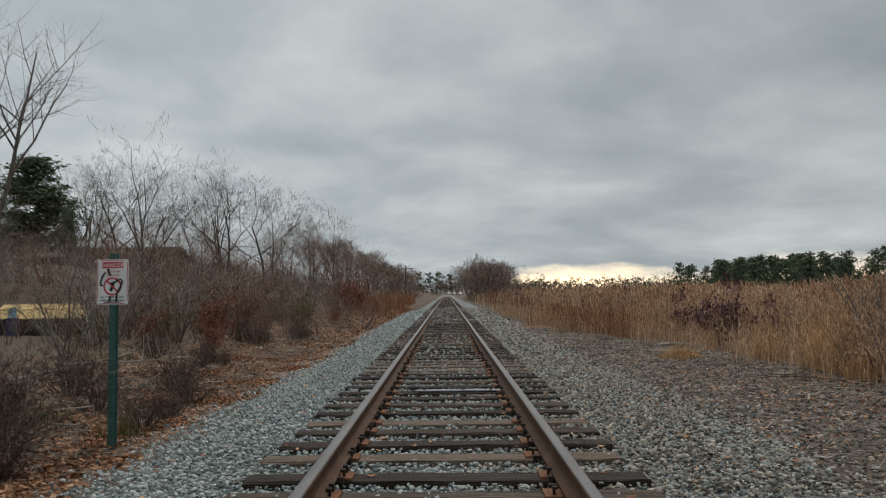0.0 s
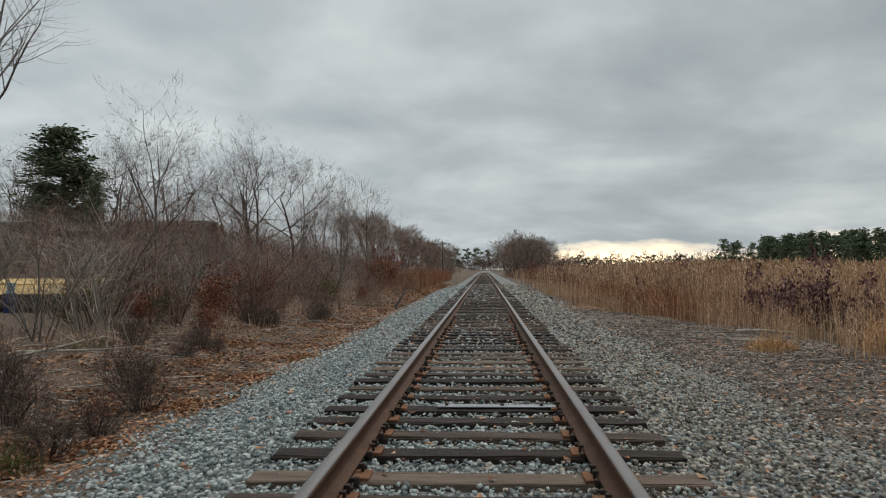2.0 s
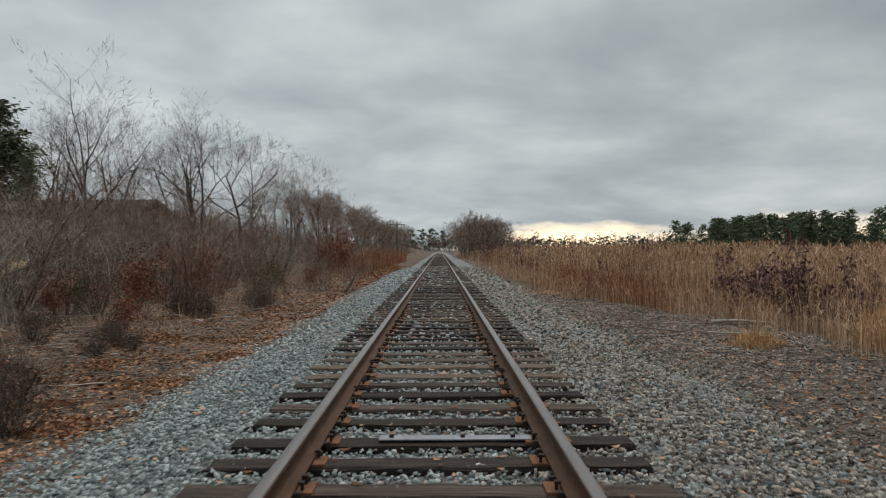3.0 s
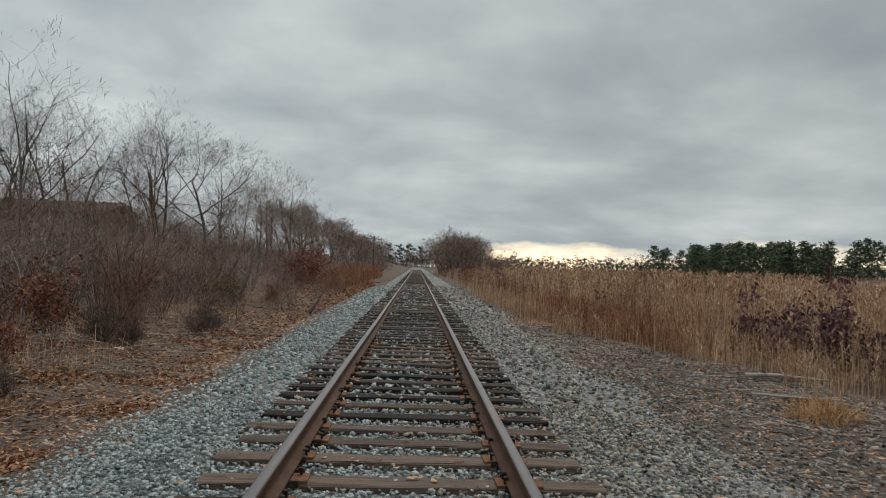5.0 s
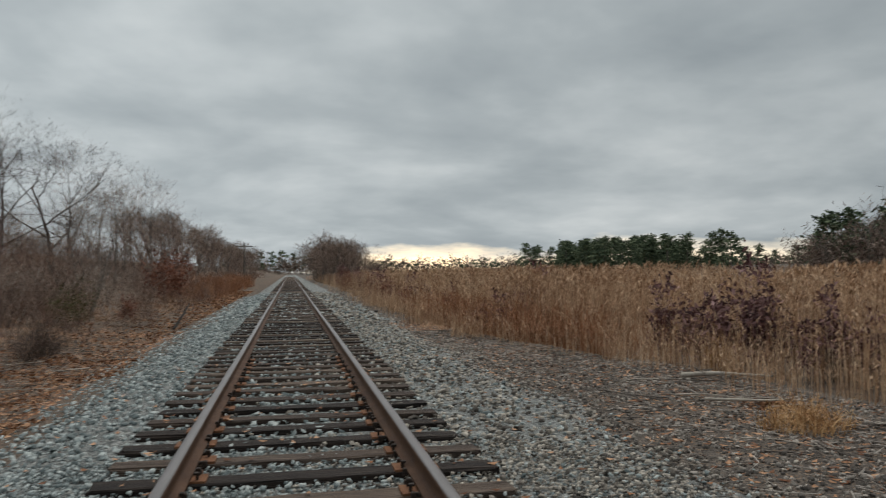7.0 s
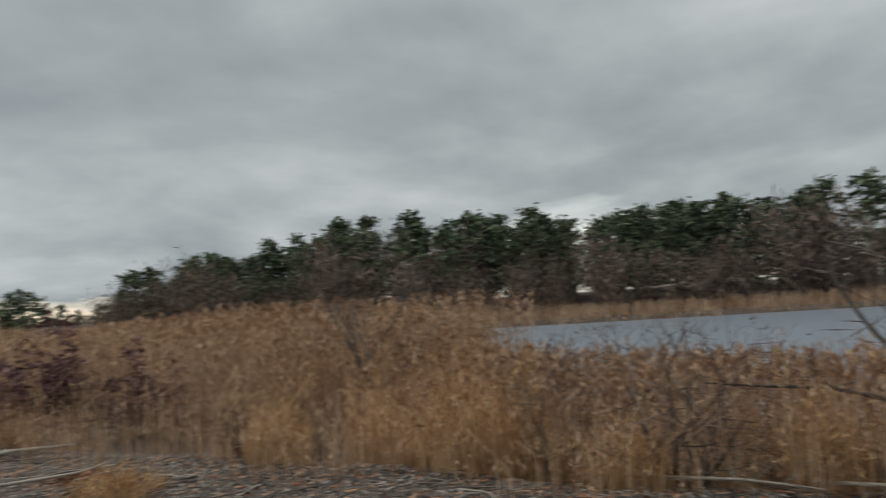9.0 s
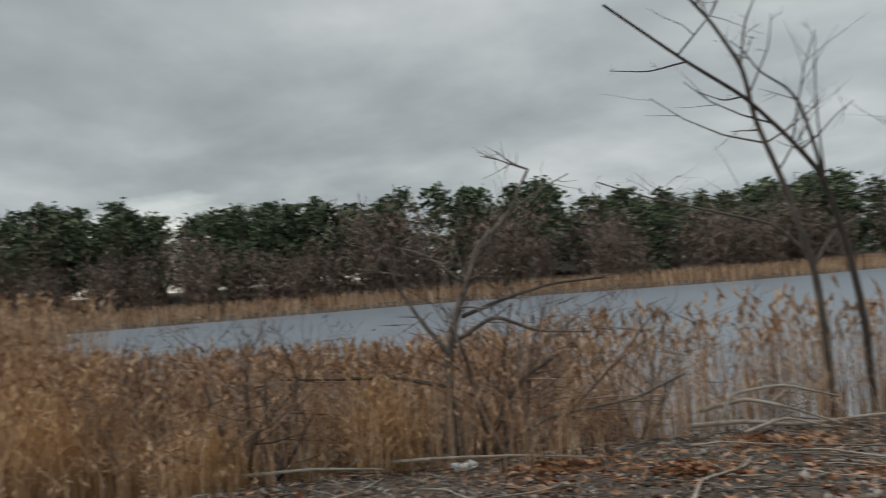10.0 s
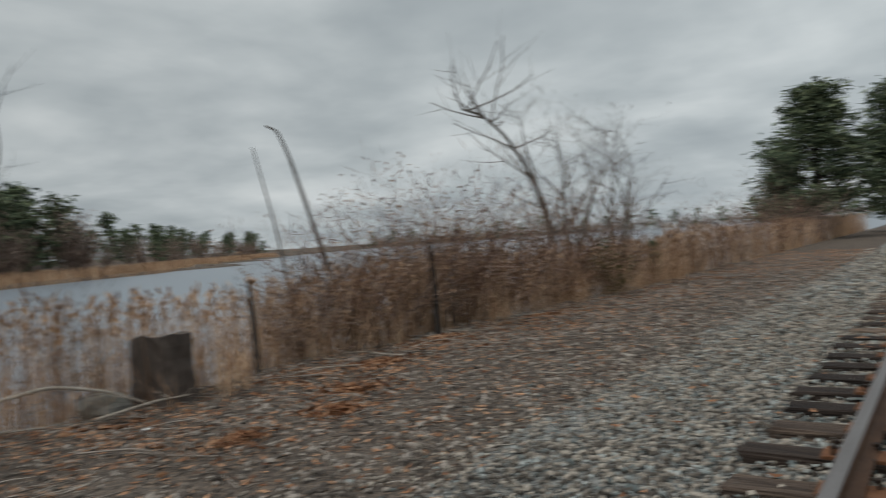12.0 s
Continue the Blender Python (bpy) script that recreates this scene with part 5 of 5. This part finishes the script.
def crooked_bush():
    root = tagged(new("crooked_bush"), "crooked leafless bush with pale spreading limbs on the bank", "shrub")
    limbs = [
        ([(6.75, 7.9, -0.35), (6.75, 7.98, 0.55), (6.8, 7.9, 0.9), (6.9, 7.77, 1.2), (7.1, 7.65, 1.55), (7.3, 7.35, 1.8), (7.5, 7.1, 2.25)], 0.042, M_BARK, 10),
        ([(6.75, 7.95, 0.65), (6.7, 8.16, 0.93), (6.65, 8.3, 1.17), (6.6, 8.4, 1.4)], 0.024, M_BARK, 8),
        ([(6.78, 7.9, 0.75), (6.7, 7.56, 0.95), (6.65, 7.22, 0.8), (6.6, 6.8, 0.77)], 0.022, M_BARK, 7),
        ([(6.85, 7.83, 0.95), (6.85, 7.45, 1.08), (6.8, 7.05, 1.18), (6.75, 6.6, 1.2)], 0.02, M_LIMB, 8),
        ([(6.7, 8.0, 0.4), (6.6, 8.45, 0.52), (6.5, 8.9, 0.54), (6.4, 9.3, 0.58)], 0.02, M_LIMB, 7),
        ([(6.7, 7.75, -0.2), (6.6, 7.42, 0.4), (6.55, 7.1, 0.6)], 0.032, M_LIMB, 4),
        ([(6.65, 7.7, -0.15), (6.55, 7.15, 0.13), (6.5, 6.5, 0.22), (6.45, 6.1, 0.4)], 0.02, M_BARK, 6),
        ([(6.9, 7.75, 1.2), (7.0, 8.1, 1.5), (7.0, 8.4, 1.6)], 0.014, M_BARK, 6),
    ]
    for k, (pts, r, mat, forks) in enumerate(limbs):
        ob = branch("stem" if k == 0 else "limb", "", pts, r, mat, forks, 160 + k)
        ob.parent = root
        del ob["category"]


crooked_bush()
crab = tagged(spreading_tree(73, 1.9, 0.04, 4, 0.15, 1.3, 260, M_BARK, M_TWIG), "low many-stemmed leafless bush on the bank", "shrub", "bushes on the bank")
place(crab, 6.45, 9.5, -0.2, 0.2, 0.75, 0.85)
place(crab, 7.4, 10.9, -0.4, 2.2, 0.8)
place(crab, 7.3, -0.3, -0.3, 1.2, 0.9)
place(crab, 7.2, -3.4, -0.3, 3.0, 1.0)
branch("leaning_limb", "thick pale limb leaning over the bank", [(7.7, -8.9, -0.4), (7.65, -8.5, 0.8), (7.6, -8.0, 1.8), (7.6, -7.2, 2.65), (7.6, -6.4, 3.2), (7.6, -5.6, 3.5), (7.6, -4.9, 3.55)], 0.055, M_BARK, 14, 175)
shag = tagged(leafy(45, 1.5, 7, M_TWIG, M_DRY_LEAF, 0.032, 5), "brown bank shrub with shrivelled tan leaves", "shrub", "leafy shrubs")
for x, y, s in ((7.0, -1.3, 1.0), (7.2, -2.9, 1.1), (7.1, -4.4, 1.1), (7.1, -6.4, 1.0), (7.0, -8.2, 1.0), (7.0, -10.4, 0.9), (6.9, -13.0, 0.9), (7.2, 0.2, 0.75), (6.8, -16.5, 0.9), (6.7, -21, 1.0), (7.5, -3.6, 1.25), (6.6, 8.9, 0.4), (7.0, 6.8, 0.45)):
    place(shag, x, y, None, None, s)
place(pines[1], 6.8, -12.4, -0.3, 0.4, 0.11)


# ---------------------------------------------------------------- made things
def make_text(name, words, size, mat, parent, at, turn):
    cu = bpy.data.curves.new(name, "FONT")
    cu.body, cu.size, cu.align_x, cu.extrude = words, size, "CENTER", 0.0006
    cu.materials.append(mat)
    ob = new(name, cu)
    ob.parent = parent
    ob.location, ob.rotation_euler = at, turn
    return ob


M_WHITE = surface("white_sign_enamel", (0.58, 0.58, 0.57), (0.72, 0.72, 0.71), (0.80, 0.80, 0.79), 5, 60, 0.45, 0.02)
M_RED = surface("red_sign_paint", (0.36, 0.02, 0.03), (0.48, 0.03, 0.045), (0.55, 0.06, 0.07), 8, 60, 0.5, 0.02)
M_BLACK = surface("black_spray_paint", (0.008, 0.008, 0.01), (0.015, 0.015, 0.017), (0.03, 0.03, 0.03), 8, 60, 0.5, 0.0)
M_BLUE = surface("dark_blue_lettering", (0.012, 0.03, 0.05), (0.02, 0.05, 0.075), (0.03, 0.07, 0.1), 8, 60, 0.5, 0.0)
M_POST = surface("green_painted_post", (0.02, 0.06, 0.055), (0.04, 0.105, 0.095), (0.075, 0.155, 0.14), 6, 50, 0.55, 0.15)


def rounded(w, h, r, depth):
    bm = bmesh.new()
    vs = []
    for cx, cz, a0 in ((w / 2 - r, h / 2 - r, 0), (-w / 2 + r, h / 2 - r, 90), (-w / 2 + r, -h / 2 + r, 180), (w / 2 - r, -h / 2 + r, 270)):
        for k in range(5):
            a = radians(a0 + 22.5 * k)
            vs.append(bm.verts.new((cx + r * math.cos(a), 0, cz + r * math.sin(a))))
    f = bm.faces.new(vs)
    ex = bmesh.ops.extrude_face_region(bm, geom=[f])["geom"]
    bmesh.ops.translate(bm, vec=(0, depth, 0), verts=[v for v in ex if isinstance(v, bmesh.types.BMVert)])
    bmesh.ops.recalc_face_normals(bm, faces=bm.faces)
    return bm


def stroke(parent, name, pts, w, mat, y, label=""):
    t = Tubes()
    pts = np.array([(x, 0, z) for x, z in pts], dtype=float)
    t.add(pts, [w] * len(pts), 6)
    me = t.mesh(name, mat)
    ob = part(name, me, None, parent, label)
    ob.location.y = y
    ob.scale.y = 0.12
    return ob


def make_sign():
    s = tagged(new("warning_sign"), "white and red danger sign, spray-painted, on a green post", "sign")
    s.location = (-3.315, 6.17, 0)
    s.rotation_euler.z = radians(1.5)
    bm = box(0.005, 0.03, 2.0, (-0.022, 0.028, 0.62))
    box(0.005, 0.03, 2.0, (0.022, 0.028, 0.62), bm=bm)
    box(0.04, 0.005, 2.0, (0, 0.014, 0.62), bm=bm)
    box(0.024, 0.004, 2.0, (-0.034, 0.044, 0.62), bm=bm)
    box(0.024, 0.004, 2.0, (0.034, 0.044, 0.62), bm=bm)
    part("post", bm, M_POST, s, "green painted steel channel post")
    for k in range(22):
        part("bolt_hole", box(0.009, 0.003, 0.009, (0, 0.0105, -0.2 + 0.058 * k), 0.002), M_BLACK, s)
    c = new("panel", bm_mesh("panel", rounded(0.31, 0.452, 0.022, 0.004), M_WHITE))
    c.parent, c.location = s, (0, 0.0, 1.335)
    bm = bmesh.new()
    for w, d, z in ((0.26, 0.006, 0.216), (0.26, 0.006, -0.216)):
        box(w, 0.001, d, (0, 0, z), bm=bm)
    for x in (-0.146, 0.146):
        box(0.006, 0.001, 0.39, (x, 0, 0), bm=bm)
    b = part("border", bm, M_RED, c, "red border")
    b.location.y = -0.002
    p = part("header", rounded(0.215, 0.062, 0.012, 0.001), M_RED, c, "red header panel")
    p.location = (0, -0.002, 0.168)
    face = (radians(90), 0, 0)
    make_text("lettering", "DANGER", 0.056, M_WHITE, c, (0, -0.003, 0.148), face)
    make_text("lettering", "KEEP OFF", 0.032, M_RED, c, (0.012, -0.002, 0.092), face)
    make_text("lettering", "TRACKS", 0.036, M_RED, c, (0, -0.002, 0.056), face)
    ring = [(0.082 * math.cos(a), -0.045 + 0.082 * math.sin(a)) for a in np.linspace(0, 2 * math.pi, 33)]
    stroke(c, "ring", ring, 0.0085, M_RED, -0.0015, "red prohibition ring")
    stroke(c, "slash", [(-0.058, 0.013), (0.0, -0.045), (0.058, -0.103)], 0.008, M_RED, -0.0025)
    stroke(c, "pictogram", [(0.005, -0.005), (0.0, -0.045), (-0.02, -0.09)], 0.017, M_BLACK, -0.0012)
    make_text("lettering", "NO TRESPASSING", 0.030, M_BLUE, c, (0, -0.002, -0.163), face)
    for k, w in enumerate((0.24, 0.17)):
        q = part("small_print", box(w, 0.001, 0.009, (0, 0, -0.185 - 0.018 * k)), M_BLUE, c)
        q.location.y = -0.0015
    marks = [[(-0.07, 0.10), (-0.10, 0.05), (-0.118, -0.01), (-0.115, -0.035), (-0.095, -0.03)],
             [(-0.045, 0.13), (-0.035, 0.09), (-0.02, 0.06)],
             [(-0.02, -0.02), (0.03, 0.0), (0.08, 0.03), (0.098, 0.0), (0.075, -0.06), (0.045, -0.12), (0.04, -0.20)],
             [(-0.03, -0.2), (-0.02, -0.14)]]
    for pts in marks:
        stroke(c, "spray_stroke", pts, 0.011, M_BLACK, -0.0035, "black spray-paint stroke")


make_sign()


def make_shed():
    wood = surface("yellow_plywood", (0.42, 0.27, 0.10), (0.56, 0.39, 0.17), (0.66, 0.50, 0.26), 3, 30, 0.8, 0.2)
    blue = surface("blue_plastic", (0.02, 0.03, 0.09), (0.035, 0.045, 0.14), (0.05, 0.07, 0.2), 5, 40, 0.5, 0.05)
    sh = tagged(new("shed"), "low shed with a yellow plywood roof in brush", "shed")
    sh.location = (-14.2, 25.5, 0)
    sh.rotation_euler.z = radians(18)
    for k in range(5):
        part("roof_board", box(0.62, 0.62, 0.03, (-1.26 + 0.63 * k, -0.62, 0.60), 0.005, Matrix.Rotation(radians(28), 4, "X")), wood, sh)
        part("roof_board", box(0.62, 0.75, 0.03, (-1.0 + 0.63 * k, -0.02, 0.83), 0.005, Matrix.Rotation(radians(14), 4, "X")), wood, sh)
    part("ridge_board", box(3.1, 0.05, 0.06, (0, -0.36, 0.745), 0.006), wood, sh, "yellow timber edge strip")
    # the shade below the roof is put into the walls' near-black colour
    part("wall", box(2.9, 0.06, 0.75, (0, -0.75, 0.08), 0.01), M_DARK_BARK, sh, "front boards with shade under the roof coloured in")
    part("wall", box(0.06, 1.1, 0.8, (-1.45, -0.2, 0.1), 0.01), M_DARK_BARK, sh)
    part("wall", box(0.06, 1.1, 0.8, (1.45, -0.2, 0.1), 0.01), M_DARK_BARK, sh)
    part("notice", box(0.24, 0.012, 0.34, (-0.75, -0.93, 0.66), 0.004, Matrix.Rotation(radians(-20), 4, "X")), surface("pale_blue_notice", (0.1, 0.2, 0.26), (0.2, 0.34, 0.42), (0.45, 0.55, 0.6), 9, 30, 0.6, 0.02), sh, "small pale blue notice")
    bm = bmesh.new()
    bmesh.ops.create_cone(bm, cap_ends=True, segments=16, radius1=0.19, radius2=0.2, depth=0.6)
    ob = tagged(new("barrel", bm_mesh("barrel", bm, blue)), "dark blue plastic barrel beside the shed", "barrel")
    ob.location = (-14.6, 24.3, float(land(-14.6, 24.3)) + 0.3)


make_shed()


def make_building():
    roof = surface("brown_roof_shingle", (0.05, 0.035, 0.03), (0.085, 0.062, 0.053), (0.13, 0.10, 0.085), 2, 20, 0.95, 0.3)
    wall = surface("brown_wall_cladding", (0.06, 0.045, 0.04), (0.10, 0.078, 0.066), (0.14, 0.11, 0.095), 2, 20, 0.9, 0.2)
    b = tagged(new("long_building"), "long low brown building on top of the slope", "building")
    b.location = (-51.5, 85, 3.0)
    part("wall", box(42, 9, 2.6, (0, 0, 1.2)), wall, b)
    part("roof", box(43, 5.4, 0.18, (0, -2.45, 2.95), 0.0, Matrix.Rotation(radians(14), 4, "X")), roof, b, "shallow brown shingle roof")
    part("roof", box(43, 5.4, 0.18, (0, 2.45, 2.95), 0.0, Matrix.Rotation(radians(-14), 4, "X")), roof, b)


make_building()


def make_house(x, y, z, w, turn):
    siding = surface("pale_grey_siding", (0.36, 0.37, 0.38), (0.46, 0.47, 0.48), (0.56, 0.57, 0.58), 3, 20, 0.7, 0.1)
    dark = surface("dark_shingle", (0.05, 0.05, 0.055), (0.09, 0.09, 0.095), (0.14, 0.14, 0.14), 3, 20, 0.9, 0.2)
    h = tagged(new("house"), "small pale grey house among trees across the water", "house")
    h.location, h.rotation_euler.z = (x, y, z), turn
    part("wall", box(w, w * 0.6, 2.6, (0, 0, 1.3)), siding, h)
    part("roof", box(w * 1.08, w * 0.38, 0.15, (0, -w * 0.17, 3.1), 0, Matrix.Rotation(radians(28), 4, "X")), dark, h, "dark pitched roof")
    part("roof", box(w * 1.08, w * 0.38, 0.15, (0, w * 0.17, 3.1), 0, Matrix.Rotation(radians(-28), 4, "X")), dark, h)
    for k in (-0.3, 0.05, 0.32):
        part("window", box(0.7, 0.06, 0.9, (k * w, -w * 0.3 - 0.01, 1.5)), M_BLACK, h, "dark window")


make_house(101, -6, 1.6, 7.0, radians(-95))


def make_pole():
    p = tagged(new("utility_pole"), "grey wooden utility pole with a crossarm", "utility pole")
    p.location = (-6.4, 120, -0.2)
    bm = bmesh.new()
    bmesh.ops.create_cone(bm, cap_ends=True, segments=10, radius1=0.16, radius2=0.11, depth=5.7)
    bmesh.ops.translate(bm, vec=(0, 0, 2.85), verts=bm.verts)
    part("pole", bm, M_BARK, p)
    part("crossarm", box(2.4, 0.12, 0.14, (0, -0.15, 5.25), 0.01), M_BARK, p)


make_pole()


def make_stump():
    s = tagged(new("tree_stump"), "weathered dark wooden stump on the bank", "stump")
    bm = bmesh.new()
    bmesh.ops.create_cone(bm, cap_ends=True, segments=18, radius1=0.30, radius2=0.27, depth=0.75)
    bmesh.ops.subdivide_edges(bm, edges=[e for e in bm.edges if abs(e.verts[0].co.z - e.verts[1].co.z) > 0.5], cuts=5)
    r_ = random.Random(9)
    for v in bm.verts:
        a = math.atan2(v.co.y, v.co.x)
        f = 1 + 0.07 * math.sin(5 * a) + r_.uniform(-0.06, 0.06)
        v.co.x, v.co.y = v.co.x * f, v.co.y * f
        if v.co.z > 0.3:
            v.co.z += r_.uniform(-0.025, 0.02) - 0.07 * (v.co.x > 0.05)
    part("bole", bm, M_LIMB, s, "dark split bole")
    s.location = (6.78, 2.28, 0.13)
    p = branch("old_post", "dark weathered post leaning on the bank", [(6.75, 1.07, -0.35), (6.75, 1.09, 0.3), (6.75, 1.13, 0.92)], 0.05, M_DARK_BARK, 0, 95)
    tagged(p, "", "post")
    q = branch("old_post", "dead knotty stem with shelf growths on the bank", [(6.6, -2.2, -0.3), (6.62, -2.25, 0.5), (6.6, -2.15, 1.2)], 0.06, M_DARK_BARK, 2, 96)
    tagged(q, "", "post")


make_stump()


def make_strap():
    steel = surface("bare_grey_steel", (0.16, 0.165, 0.18), (0.26, 0.27, 0.29), (0.36, 0.37, 0.39), 6, 50, 0.45, 0.1, metallic=0.6)
    s = tagged(new("steel_strap"), "flat grey steel strap with bolts across a wooden tie", "steel strap")
    s.location = (0.16, 7.87, 0.014)
    part("plate", box(1.0, 0.11, 0.012, bevel=0.003), steel, s)
    for x in (-0.42, 0.05, 0.38):
        part("bolt", box(0.03, 0.03, 0.02, (x, 0, 0.014), 0.004), M_SPIKE, s, "dark rusted bolt")


make_strap()


def rock(x, y, r, seed):
    bm = bmesh.new()
    bmesh.ops.create_icosphere(bm, subdivisions=3, radius=r)
    r_ = random.Random(seed)
    for v in bm.verts:
        n = noise.noise(v.co * (1.6 / r) + Vector((seed, 0, 0)))
        v.co *= 1 + 0.28 * n
        v.co.z *= 0.65
    ob = tagged(new("boulder", bm_mesh("boulder", bm, surface("mossy_boulder", (0.06, 0.06, 0.05), (0.15, 0.145, 0.13), (0.27, 0.26, 0.24), 4, 40, 0.9, 0.5))), "grey weathered boulder at the water's edge", "rock")
    ob.location = (x, y, float(land(x, y)) + r * 0.2)


rock(7.35, 6.05, 0.2, 3)
rock(7.0, 2.75, 0.25, 4)
rock(7.3, 5.4, 0.12, 5)


def litter_bit(x, y, label, mat, s):
    bm = box(s, s * 0.6, s * 0.25, bevel=s * 0.08)
    bmesh.ops.subdivide_edges(bm, edges=bm.edges, cuts=1)
    r_ = random.Random(int(x * 100))
    for v in bm.verts:
        v.co += Vector((r_.uniform(-1, 1), r_.uniform(-1, 1), r_.uniform(-0.6, 0.6))) * s * 0.12
    ob = tagged(new("litter", bm_mesh("litter", bm, mat)), label, "litter")
    ob.location = (x, y, float(land(x, y)) + s * 0.12)
    ob.rotation_euler.z = r_.uniform(0, 6)


litter_bit(-4.9, 18.6, "crumpled white litter in dead leaves", M_WHITE, 0.16)
litter_bit(6.2, 7.9, "crumpled white litter among twigs", M_WHITE, 0.17)
litter_bit(5.85, 3.1, "pale blue scrap of litter on chips", M_WHITE, 0.07)
litter_bit(-3.7, 8.0, "crumpled white litter in dead leaves", M_WHITE, 0.12)

for ob in list(scene.objects):
    if "set" in ob:
        del ob["set"]
